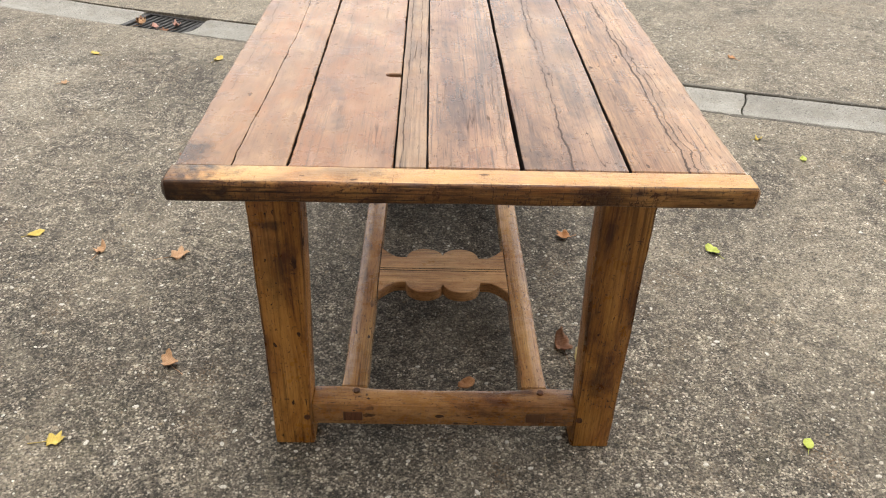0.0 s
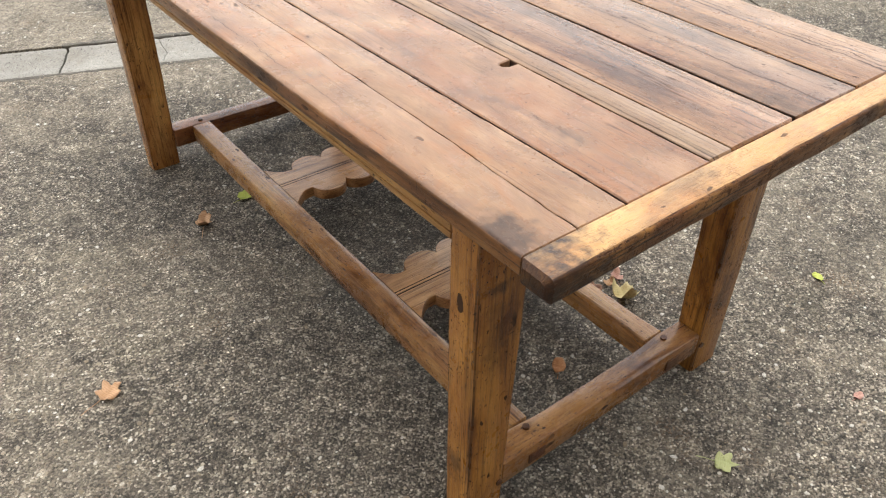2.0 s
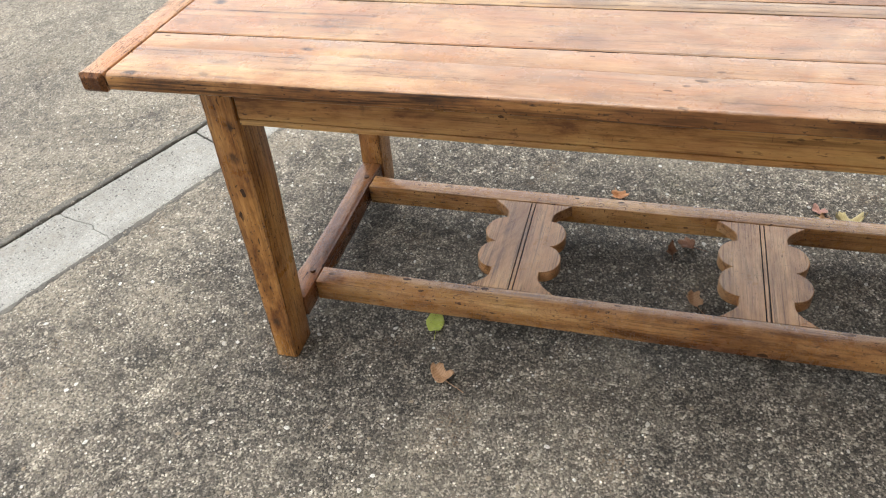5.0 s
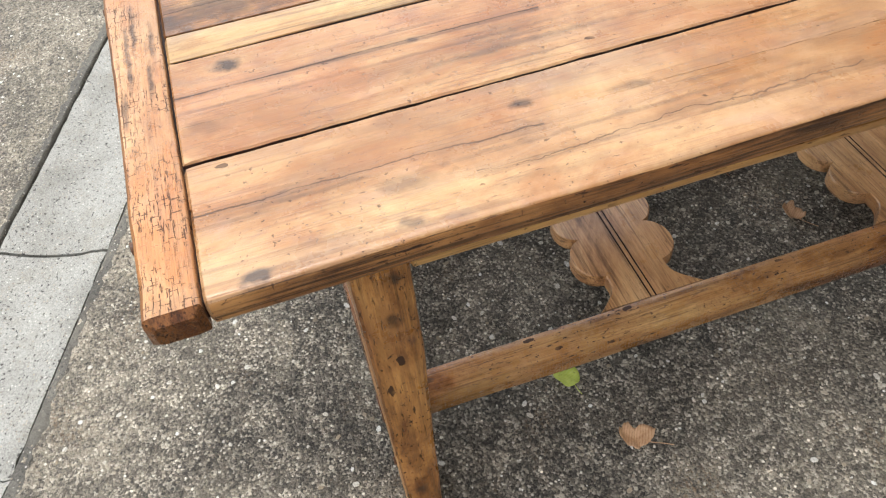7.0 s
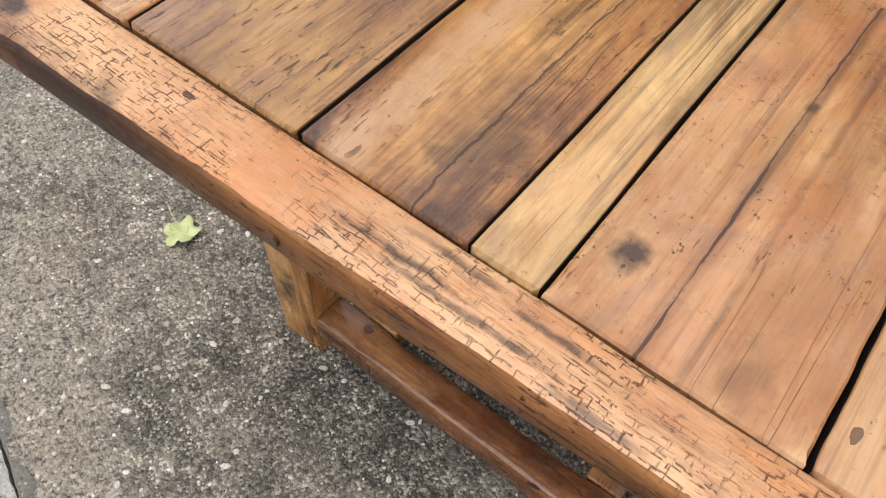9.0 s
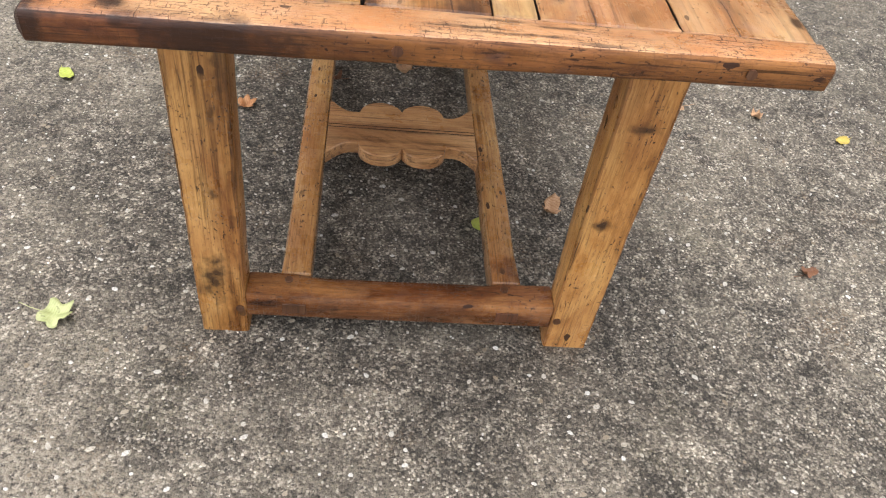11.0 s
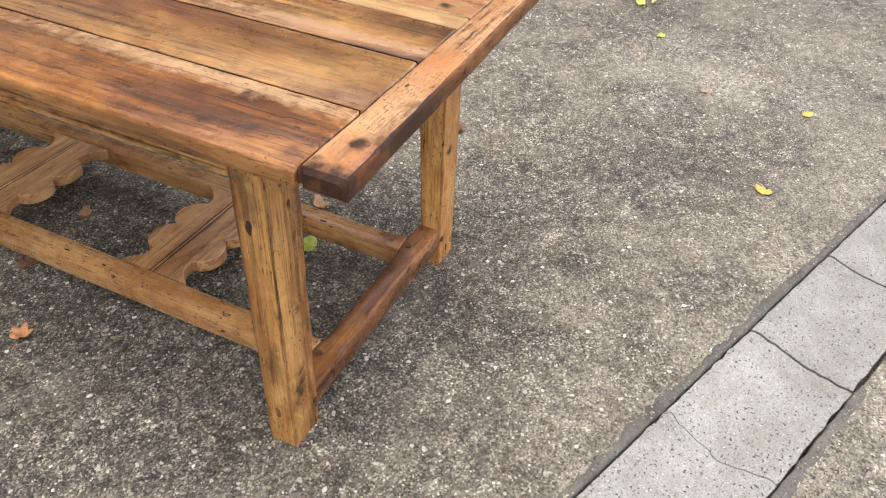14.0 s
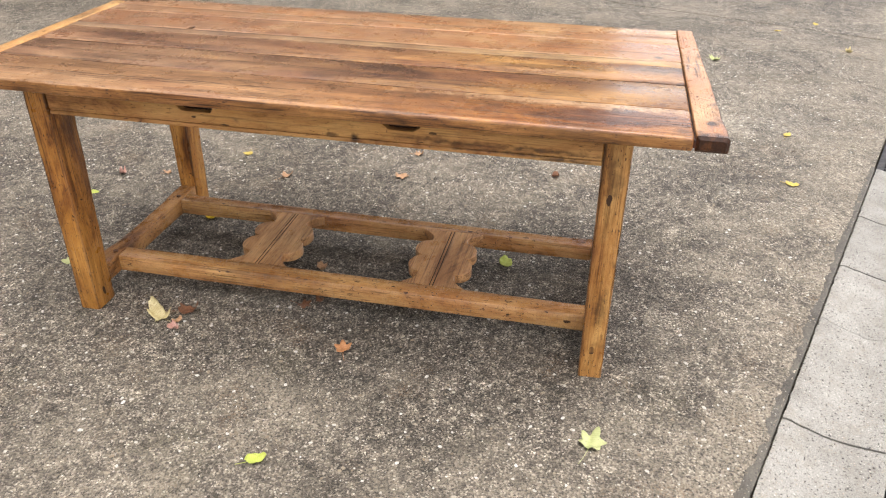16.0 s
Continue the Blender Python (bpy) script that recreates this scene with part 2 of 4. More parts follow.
    height = w.math("SUBTRACT", w.math("ADD", w.math("MULTIPLY", thread, 0.25), w.math("MULTIPLY", mottle, 0.6)), w.math("MULTIPLY", w.math("MAXIMUM", pit, w.math("MULTIPLY", lines, 0.3)), 1.2))
    if checks > 0:
        # crazing: a broken net of short cracks with and across the grain
        v = w.scale(wobble.outputs["Color"], (0.0065, 0.0065, 0.0065), p)

        def alligator(length, row, line):
            k = w.n.new("ShaderNodeTexBrick")
            k.offset, k.squash, k.squash_frequency = 0.37, 1.6, 3
            w.l.new(v, k.inputs["Vector"])
            for key, value in (("Scale", 1.0), ("Mortar Size", line), ("Mortar Smooth", 0.3), ("Brick Width", length), ("Row Height", row)):
                k.inputs[key].default_value = value
            return k.outputs["Fac"]
        broken = w.ramp(w.noise(p, 120.0, 4, 0.65), [(0.48, 0.0), (0.53, 1.0)])
        broken2 = w.ramp(w.noise(w.scale(p, (1, 1, 1), (3.1, 1.7, 0.4)), 95.0, 4, 0.65), [(0.50, 0.0), (0.55, 1.0)])
        f = [420.0, 420.0, 420.0]
        f[i] = 40.0
        flake = w.ramp(w.noise(w.scale(p, tuple(f)), 1.0, 3, 0.6), [(0.60, 0.0), (0.66, 1.0)])
        gate = w.ramp(w.noise(p, 13.0, 5, 0.72), [(0.40, 0.10), (0.52, 1.0)])
        net = w.math("MAXIMUM", w.math("MULTIPLY", alligator(0.0105, 0.0060, 0.00050), broken), w.math("MULTIPLY", alligator(0.0170, 0.0088, 0.00075), broken2))
        crack = w.math("MULTIPLY", w.math("MULTIPLY", w.math("MAXIMUM", net, flake), gate), checks)
        base = w.mix(crack, base, (0.050, 0.020, 0.010))
        height = w.math("SUBTRACT", height, w.math("MULTIPLY", crack, 1.5))
        pit = w.math("MAXIMUM", pit, crack)
    rough = w.math("ADD", w.ramp(w.noise(p, 11.0, 5, 0.65), [(0.3, gloss - 0.10), (0.7, gloss + 0.10)]), w.math("MULTIPLY", pit, 0.3))
    w.put(w.out.inputs["Coat Weight"], w.math("MULTIPLY", w.math("SUBTRACT", 1.0, pit), coat))
    w.out.inputs["Coat Roughness"].default_value = 0.16
    return w.done(base, rough, height, 0.0014, 0.5, spec)


def exposed_aggregate():
    """Driveway concrete with washed pebbles."""
    g = Net("exposed_aggregate")
    p = g.co
    jig = g.n.new("ShaderNodeTexNoise")
    jig.inputs["Scale"].default_value, jig.inputs["Detail"].default_value = 260.0, 2.0
    g.l.new(p, jig.inputs["Vector"])
    q = g.scale(jig.outputs["Color"], (0.0035, 0.0035, 0.0035), p)

    def stones(scale, stops):
        cell = g.voronoi(q, scale)
        s = g.n.new("ShaderNodeSeparateColor")
        g.l.new(cell.outputs["Color"], s.inputs[0])
        return g.ramp(s.outputs[0], stops), cell.outputs["Distance"], s.outputs[1]

    fine, d1, _ = stones(235.0, [(0.0, (0.006, 0.006, 0.005)), (0.28, (0.034, 0.030, 0.025)), (0.58, (0.120, 0.106, 0.086)),
                                 (0.84, (0.270, 0.243, 0.200)), (1.0, (0.50, 0.465, 0.40))])
    dust = g.ramp(g.noise(p, 380, 3, 0.6), [(0.38, (0.018, 0.016, 0.013)), (0.52, (0.120, 0.106, 0.086)), (0.66, (0.36, 0.325, 0.27))])
    base = g.mix(0.34, fine, dust)
    grit, d2, r2 = stones(128.0, [(0.0, (0.012, 0.011, 0.010)), (0.30, (0.090, 0.074, 0.056)), (0.55, (0.250, 0.220, 0.172)), (0.82, (0.44, 0.40, 0.33)), (1.0, (0.70, 0.67, 0.60))])
    here = g.math("MULTIPLY", g.math("GREATER_THAN", r2, 0.58), g.ramp(d2, [(0.28, 1.0), (0.42, 0.0)]))
    base = g.mix(g.math("MULTIPLY", here, 0.9), base, grit)
    clump = g.noise(p, 26.0, 6, 0.72)
    base = g.mix(1.0, base, g.ramp(clump, [(0.36, 0.46), (0.52, 1.00), (0.66, 1.72)]), "MULTIPLY")
    scuff = g.noise(p, 8.0, 6, 0.72, 0.4)
    base = g.mix(1.0, base, g.ramp(scuff, [(0.34, 0.78), (0.50, 0.98), (0.66, 1.30)]), "MULTIPLY")
    # broad wear, sand washed out towards the channel and the open west side, and a paler patch to the east
    broad = g.noise(p, 1.1, 6, 0.62, 0.5)
    base = g.mix(1.0, base, g.ramp(broad, [(0.32, 0.72), (0.50, 0.98), (0.68, 1.30)]), "MULTIPLY")
    cut = g.n.new("ShaderNodeSeparateXYZ")
    g.l.new(p, cut.inputs[0])
    toward = g.math("ADD", g.math("MULTIPLY", cut.outputs[0], 0.351), g.math("MULTIPLY", cut.outputs[1], 0.936))
    wash = g.ramp(g.math("MULTIPLY", toward, 0.5), [(0.42, 0.0), (0.68, 0.17)])
    west = g.ramp(g.math("MULTIPLY", cut.outputs[0], -0.25), [(0.12, 0.0), (0.45, 0.06)])
    m = g.n.new("ShaderNodeVectorMath")
    m.operation = "DISTANCE"
    g.l.new(g.scale(p, (1, 0.6, 0)), m.inputs[0])
    m.inputs[1].default_value = (1.10, 0.18, 0)
    east_pale = g.ramp(m.outputs["Value"], [(0.15, 0.13), (0.75, 0.0)])
    patch = g.math("ADD", g.math("ADD", g.noise(p, 2.6, 7, 0.70, 0.8), east_pale), g.math("ADD", wash, west))
    sand = g.math("MULTIPLY", g.ramp(patch, [(0.50, 0.0), (0.72, 1.0)]), g.ramp(g.noise(p, 120, 4, 0.75), [(0.40, 0.0), (0.60, 0.9)]))
    base = g.mix(g.math("MULTIPLY", sand, 0.70), base, (0.41, 0.365, 0.29))
    rust = g.math("MULTIPLY", g.ramp(g.noise(p, 4.5, 4, 0.6), [(0.56, 0.0), (0.72, 1.0)]), g.ramp(g.noise(p, 160, 2), [(0.5, 0.0), (0.62, 1.0)]))
    base = g.mix(g.math("MULTIPLY", rust, 0.5), base, (0.24, 0.145, 0.070))
    moss = g.math("MULTIPLY", g.ramp(g.noise(p, 3.3, 5, 0.6, 0.4), [(0.58, 0.0), (0.72, 1.0)]), g.ramp(g.noise(p, 190, 2), [(0.46, 0.0), (0.62, 0.6)]))
    base = g.mix(g.math("MULTIPLY", moss, 0.5), base, (0.135, 0.130, 0.055))
    # pale scuffs where the surface has spalled
    ragged = g.n.new("ShaderNodeTexNoise")
    ragged.inputs["Scale"].default_value, ragged.inputs["Detail"].default_value, ragged.inputs["Roughness"].default_value = 9.0, 8.0, 0.75
    g.l.new(p, ragged.inputs["Vector"])
    rag = g.scale(ragged.outputs["Color"], (0.46, 0.46, 0.0), g.scale(p, (1, 1, 0), (-0.23, -0.23, 0)))
    bare = None
    for x, y, r, k in ((-0.94, 1.283, 0.08, 1.0), (-1.81, 1.33, 0.24, 0.8), (-2.05, 1.12, 0.22, 0.7), (-1.80, 0.98, 0.20, 0.6), (-1.50, 1.12, 0.14, 0.6), (-1.33, 0.96, 0.10, 0.5), (-1.85, 1.62, 0.26, 0.5)):
        m = g.n.new("ShaderNodeVectorMath")
        m.operation = "DISTANCE"
        g.l.new(rag, m.inputs[0])
        m.inputs[1].default_value = (x, y, 0)
        here_b = g.math("MULTIPLY", g.ramp(g.math("DIVIDE", m.outputs["Value"], r), [(0.35, 1.0), (1.0, 0.0)]), k)
        bare = here_b if bare is None else g.math("MAXIMUM", bare, here_b)
    bare = g.math("MULTIPLY", bare, g.ramp(g.noise(p, 70, 5, 0.75), [(0.47, 0.0), (0.58, 0.60)]))
    base = g.mix(bare, base, (0.56, 0.53, 0.46))
    base = g.mix(1.0, base, (1.03, 1.0, 0.945), "MULTIPLY")
    height = g.math("SUBTRACT", g.math("ADD", g.math("MULTIPLY", g.noise(p, 420, 3), 0.6), g.math("MULTIPLY", here, 0.5)), d1)
    return g.done(base, g.ramp(g.noise(p, 60, 3), [(0.3, 0.60), (0.7, 0.85)]), height, 0.003, 0.9, 0.35)


def chip_stone():
    """Pale washed chips, each its own tint."""
    g = Net("stone_chip")
    isle = g.n.new("ShaderNodeNewGeometry").outputs["Random Per Island"]
    base = g.ramp(isle, [(0.0, (0.10, 0.085, 0.065)), (0.18, (0.28, 0.22, 0.145)), (0.45, (0.46, 0.41, 0.32)), (0.75, (0.60, 0.57, 0.50)), (1.0, (0.74, 0.73, 0.68))])
    base = g.mix(g.ramp(g.noise(g.co, 330, 4, 0.7), [(0.42, 0.0), (0.66, 0.6)]), base, (0.16, 0.135, 0.10))
    return g.done(base, 0.6, g.noise(g.co, 500, 2), 0.0006, 0.5, 0.4)


def cast_concrete(name, lo, hi, pits=1.0):
    g = Net(name)
    p = g.co
    base = g.ramp(g.noise(p, 6.0, 7, 0.68), [(0.3, lo), (0.7, hi)])
    grain = g.noise(p, 300, 4, 0.7)
    base = g.mix(1.0, base, g.ramp(grain, [(0.34, 0.60), (0.50, 1.0), (0.66, 1.32)]), "MULTIPLY")
    sand = g.voronoi(p, 150)
    s = g.n.new("ShaderNodeSeparateColor")
    g.l.new(sand.outputs["Color"], s.inputs[0])
    speck = g.math("MULTIPLY", g.math("GREATER_THAN", s.outputs[0], 0.62), g.ramp(sand.outputs["Distance"], [(0.22, 1.0), (0.36, 0.0)]))
    base = g.mix(g.math("MULTIPLY", speck, 0.75), base, g.ramp(s.outputs[1], [(0.0, (0.12, 0.105, 0.085)), (0.5, (0.30, 0.24, 0.17)), (1.0, (0.58, 0.56, 0.50))]))
    hole = g.math("MULTIPLY", g.ramp(g.noise(p, 150, 2, 0.5), [(0.625, 0.0), (0.67, 1.0)]), pits)
    base = g.mix(hole, base, (0.06, 0.055, 0.05))
    grime = g.ramp(g.noise(p, 11, 6, 0.74), [(0.50, 0.0), (0.72, 0.5)])
    base = g.mix(grime, base, (0.20, 0.18, 0.14))
    base = g.mix(1.0, base, g.ramp(g.rand, [(0.0, 0.9), (1.0, 1.05)]), "MULTIPLY")
    height = g.math("SUBTRACT", g.math("MULTIPLY", grain, 0.5), hole)
    return g.done(base, 0.8, height, 0.0018, 0.6, 0.35)


def leaf_skin(name, a, b, vein):
    g = Net(name)
    base = g.ramp(g.noise(g.co, 55, 5, 0.65), [(0.3, a), (0.68, b)])
    ribs = g.wave(g.co, 70, 3.0, 2, 2.0)
    base = g.mix(g.ramp(ribs, [(0.82, 0.0), (0.96, 0.5)]), base, vein)
    base = g.mix(g.ramp(g.noise(g.co, 120, 3), [(0.62, 0.0), (0.72, 0.6)]), base, tuple(c * 0.35 for c in a))
    return g.done(base, 0.6, ribs, 0.0006, 0.4, 0.35)


def cast_iron():
    g = Net("cast_iron")
    base = g.ramp(g.noise(g.co, 45, 5, 0.65), [(0.3, (0.022, 0.022, 0.023)), (0.62, (0.055, 0.052, 0.05)), (0.8, (0.10, 0.07, 0.045))])
    return g.done(base, g.ramp(g.noise(g.co, 30, 3), [(0.3, 0.45), (0.7, 0.75)]), g.noise(g.co, 220, 3), 0.001, 0.5, 0.5, 0.4)


ROSE = ((0.092, 0.044, 0.026), (0.248, 0.128, 0.066), (0.41, 0.242, 0.130))
AMBER = ((0.118, 0.059, 0.031), (0.282, 0.154, 0.078), (0.44, 0.278, 0.152))
OCHRE = ((0.150, 0.072, 0.034), (0.385, 0.206, 0.096), (0.56, 0.345, 0.180))
DUSK = ((0.098, 0.050, 0.031), (0.250, 0.132, 0.072), (0.42, 0.245, 0.130))
RUSSET = ((0.042, 0.012, 0.005), (0.215, 0.070, 0.017), (0.50, 0.215, 0.052))
STRAW = ((0.240, 0.130, 0.045), (0.43, 0.255, 0.098), (0.56, 0.370, 0.160))
ASH = ((0.110, 0.066, 0.038), (0.230, 0.142, 0.080), (0.36, 0.230, 0.130))
GOLD = ((0.270, 0.120, 0.034), (0.56, 0.305, 0.104), (0.68, 0.420, 0.165))
CORAL = ((0.140, 0.060, 0.028), (0.355, 0.176, 0.069), (0.55, 0.345, 0.162))
HONEY = ((0.135, 0.044, 0.008), (0.430, 0.196, 0.053), (0.68, 0.380, 0.125))
AMBERNUT = ((0.048, 0.019, 0.007), (0.235, 0.098, 0.029), (0.50, 0.262, 0.082))
TOBACCO = ((0.120, 0.044, 0.014), (0.390, 0.178, 0.055), (0.62, 0.335, 0.125))
DUSTY = ((0.150, 0.064, 0.025), (0.430, 0.214, 0.084), (0.63, 0.375, 0.172))
UMBER = ((0.120, 0.036, 0.006), (0.410, 0.172, 0.033), (0.65, 0.325, 0.078))
FLAXEN = ((0.150, 0.055, 0.014), (0.460, 0.224, 0.068), (0.62, 0.360, 0.125))
M_WEST = wood("west_board_pine", "y", AMBER, 0.2, 0.8, gloss=0.29, satin=True, coat=0.36, spec=0.36, knots=0.7, grain=0.35, ends=CORAL,
              spots=((-0.385, 0.55, TOP, 0.22, 0.0030, 0.35), (-0.412, 0.40, TOP, 0.14, 0.0026, 0.35), (-0.374, 0.83, TOP, 0.07, 0.0030, 0.4), (-0.430, 0.62, TOP, 0.12, 0.006, 0.2), (-0.452, 0.905, TOP, 0.013, 0.008, 0.86), (-0.443, 0.77, TOP, 0.012, 0.008, 0.57), (-0.333, 0.626, TOP, 0.012, 0.006, 0.92),
                     (-0.395, 0.76, TOP, 0.027, 0.010, 0.46), (-0.35, 0.52, TOP, 0.021, 0.006, 0.52), (-0.435, -0.865, TOP, 0.05, 0.035, 0.85)),
              cracks=((-0.366, 0.62, 0.97, 0.030, 0.0006, 0.7), (-0.405, 0.30, 0.70, 0.05, 0.0005, 0.6), (-0.425, -0.60, -0.05, 0.04, 0.0005, 0.6)))
M_SECOND = wood("second_board_pine", "y", ROSE, 0.3, 0.9, gloss=0.29, satin=True, coat=0.36, spec=0.36, knots=0.6, grain=0.5, ends=CORAL,
                spots=((-0.215, 0.75, TOP, 0.24, 0.0026, 0.35), (-0.190, 0.55, TOP, 0.22, 0.0026, 0.3), (-0.240, 0.60, TOP, 0.12, 0.005, 0.45), (-0.148, 0.892, TOP, 0.014, 0.011, 0.92), (-0.245, 0.925, TOP, 0.021, 0.012, 0.30), (-0.189, 0.697, TOP, 0.007, 0.004, 0.80), (-0.160, -0.50, TOP, 0.04, 0.02, 0.35), (-0.215, -0.735, TOP, 0.035, 0.018, 0.5), (-0.235, -0.60, TOP, 0.03, 0.012, 0.35)),
                cracks=((-0.187, 0.55, 0.96, 0.012, 0.0007, 0.85), (-0.245, -0.20, 0.35, 0.04, 0.0005, 0.6)))
M_STRIP = wood("infill_strip_pine", "y", ASH, 0.5, 0.7, gloss=0.42, satin=True, coat=0.36, spec=0.36, knots=0.3, grain=0.8, ends=STRAW,
               cracks=((-0.104, -0.90, 0.30, 0.020, 0.0007, 0.8), (-0.082, -0.50, 0.55, 0.020, 0.0005, 0.7)))
M_MIDDLE = wood("middle_board_pine", "y", ROSE, 0.20, 0.8, gloss=0.29, coat=0.36, spec=0.36, knots=0.6, grain=0.65, ends=AMBERNUT,
                spots=((-0.03, 0.885, TOP, 0.07, 0.03, 0.6), (0.01, 0.62, TOP, 0.16, 0.016, 0.5)), pale=((0.045, 0.80, TOP, 0.30, 0.016, 0.8),),
                cracks=((0.060, -0.88, -0.30, 0.030, 0.0006, 0.7), (0.070, -0.70, -0.10, 0.02, 0.0005, 0.7), (-0.02, 0.60, 0.96, 0.03, 0.0007, 0.8)))
M_DARK = wood("dark_board_pine", "y", DUSK, 0.3, 0.9, gloss=0.29, coat=0.36, spec=0.36, knots=0.5, grain=0.55, ends=AMBERNUT,
              spots=((0.105, -0.86, TOP, 0.06, 0.022, 0.55), (0.20, -0.60, TOP, 0.10, 0.02, 0.45), (0.225, -0.30, TOP, 0.08, 0.02, 0.4), (0.233, -0.197, TOP, 0.05, 0.018, 0.5), (0.240, -0.62, TOP, 0.06, 0.014, 0.6)),
              cracks=((0.163, -0.90, 0.10, 0.035, 0.0010, 0.9), (0.175, -0.55, 0.40, 0.05, 0.0006, 0.7), (0.12, 0.50, 0.96, 0.04, 0.0006, 0.7), (0.205, 0.20, 0.95, 0.05, 0.0006, 0.6)))
M_EAST = wood("east_board_pine", "y", OCHRE, 0.2, 0.9, gloss=0.30, coat=0.34, spec=0.36, knots=0.8, grain=0.75, ends=RUSSET,
              spots=((0.385, 0.780, TOP, 0.016, 0.012, 0.8), (0.375, 0.845, TOP, 0.012, 0.014, 0.8), (0.40, 0.93, TOP, 0.02, 0.016, 0.6), (0.33, 0.50, TOP, 0.03, 0.012, 0.6)),
              pale=((0.278, 0.72, TOP, 0.34, 0.020, 0.85),),
              cracks=((0.345, -0.90, 0.02, 0.040, 0.0013, 0.9), (0.358, -0.90, -0.20, 0.055, 0.0009, 0.8), (0.372, -0.88, -0.45, 0.05, 0.0007, 0.8), (0.330, 0.40, 0.96, 0.04, 0.0008, 0.8),
                      (0.375, 0.10, 0.95, 0.05, 0.0007, 0.8), (0.29, 0.0, 0.8, 0.04, 0.0006, 0.7), (0.41, -0.3, 0.6, 0.03, 0.0006, 0.6)))
M_END_S = wood("south_cleat_pine", "x", GOLD, 0.05, 0.8, 0.40, gloss=0.36, satin=True, coat=0.4, spec=0.4, knots=0.7, grain=0.15,
               spots=((-0.452, -0.925, TOP - 0.01, 0.075, 0.065, 1.0), (-0.19, -0.915, TOP, 0.06, 0.018, 0.45)))
M_END_N = wood("north_cleat_pine", "x", ((0.190, 0.074, 0.032), (0.420, 0.205, 0.088), (0.60, 0.360, 0.175)), 0.15, 0.9, 0.85, gloss=0.33, satin=True, coat=0.28, spec=0.3, knots=0.3, grain=0.3,
               spots=((0.342, 0.996, TOP, 0.022, 0.014, 0.95), (0.432, 1.000, 0.742, 0.034, 0.060, 0.95), (0.26, 1.030, 0.748, 0.11, 0.026, 0.9), (-0.47, 1.0, 0.74, 0.02, 0.04, 0.4),
                      (-0.03, 0.985, TOP, 0.050, 0.0035, 0.8), (-0.10, 0.993, TOP, 0.060, 0.0030, 0.8), (-0.14, 0.972, TOP, 0.050, 0.0030, 0.8), (-0.08, 0.966, TOP, 0.040, 0.0030, 0.7), (-0.19, 1.000, TOP, 0.030, 0.0035, 0.7)))
M_LEG = wood("leg_pine", "z", UMBER, 0.03, 1.0, gloss=0.33, knots=0.2, grain=0.55, ends=HONEY, coat=0.25,
             spots=((-0.332, 0.836, 0.342, 0.010, 0.016, 0.95), (-0.345, 0.836, 0.54, 0.010, 0.022, 0.85), (0.315, 0.836, 0.165, 0.045, 0.020, 0.9), (0.330, 0.836, 0.130, 0.020, 0.030, 0.5), (0.290, 0.836, 0.52, 0.030, 0.005, 0.7), (0.300, 0.836, 0.36, 0.008, 0.006, 0.7), (-0.387, 0.80, 0.56, 0.010, 0.010, 0.9), (-0.387, 0.79, 0.63, 0.008, 0.009, 0.9), (-0.387, 0.81, 0.12, 0.014, 0.008, 0.8),
                    (-0.345, -0.759, 0.46, 0.07, 0.022, 0.40), (-0.350, -0.759, 0.57, 0.010, 0.02, 0.7), (-0.387, -0.72, 0.16, 0.03, 0.02, 0.7),
                    (0.352, 0.81, 0.24, 0.050, 0.014, 0.6), (0.27, 0.836, 0.60, 0.060, 0.010, 0.6), (0.345, 0.80, 0.62, 0.05, 0.02, 0.5), (0.30, -0.759, 0.20, 0.05, 0.016, 0.5)))
M_APRON = wood("apron_pine", "y", FLAXEN, 0.15, 0.9, 0.0, gloss=0.42, knots=0.5, grain=0.45,
               spots=((0.35, 0.45, 0.668, 0.18, 0.007, 0.7), (0.35, 0.62, 0.668, 0.10, 0.006, 0.8), (0.35, 0.55, 0.655, 0.14, 0.005, 0.8), (0.35, 0.68, 0.648, 0.07, 0.006, 0.8), (0.35, 0.165, 0.655, 0.010, 0.014, 0.95), (0.35, 0.105, 0.660, 0.014, 0.006, 0.8), (-0.385, 0.52, 0.69, 0.012, 0.014, 0.6)))
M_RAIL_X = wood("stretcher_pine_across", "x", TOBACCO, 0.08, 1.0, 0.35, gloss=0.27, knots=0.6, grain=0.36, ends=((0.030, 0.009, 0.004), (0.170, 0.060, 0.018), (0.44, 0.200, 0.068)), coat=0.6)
M_RAIL_Y = wood("stretcher_pine_long", "y", ((0.140, 0.056, 0.018), (0.450, 0.215, 0.072), (0.65, 0.380, 0.148)), 0.12, 1.0, 0.2, gloss=0.28, knots=0.6, grain=0.5, coat=0.6)
M_BRACE = wood("brace_pine", "x", DUSTY, 0.3, 0.6, gloss=0.34, knots=0.2, grain=0.6, coat=0.6)
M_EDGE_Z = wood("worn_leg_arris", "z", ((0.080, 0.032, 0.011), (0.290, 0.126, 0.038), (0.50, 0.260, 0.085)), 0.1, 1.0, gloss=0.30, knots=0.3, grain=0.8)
# Darker copy of the board pine; the side edges' shade is in its colour.
M_EDGE_Y = wood("shaded_board_edge", "y", ((0.050, 0.020, 0.008), (0.215, 0.090, 0.028), (0.42, 0.205, 0.068)), 0.1, 1.0, gloss=0.36, knots=0.3, grain=0.8)
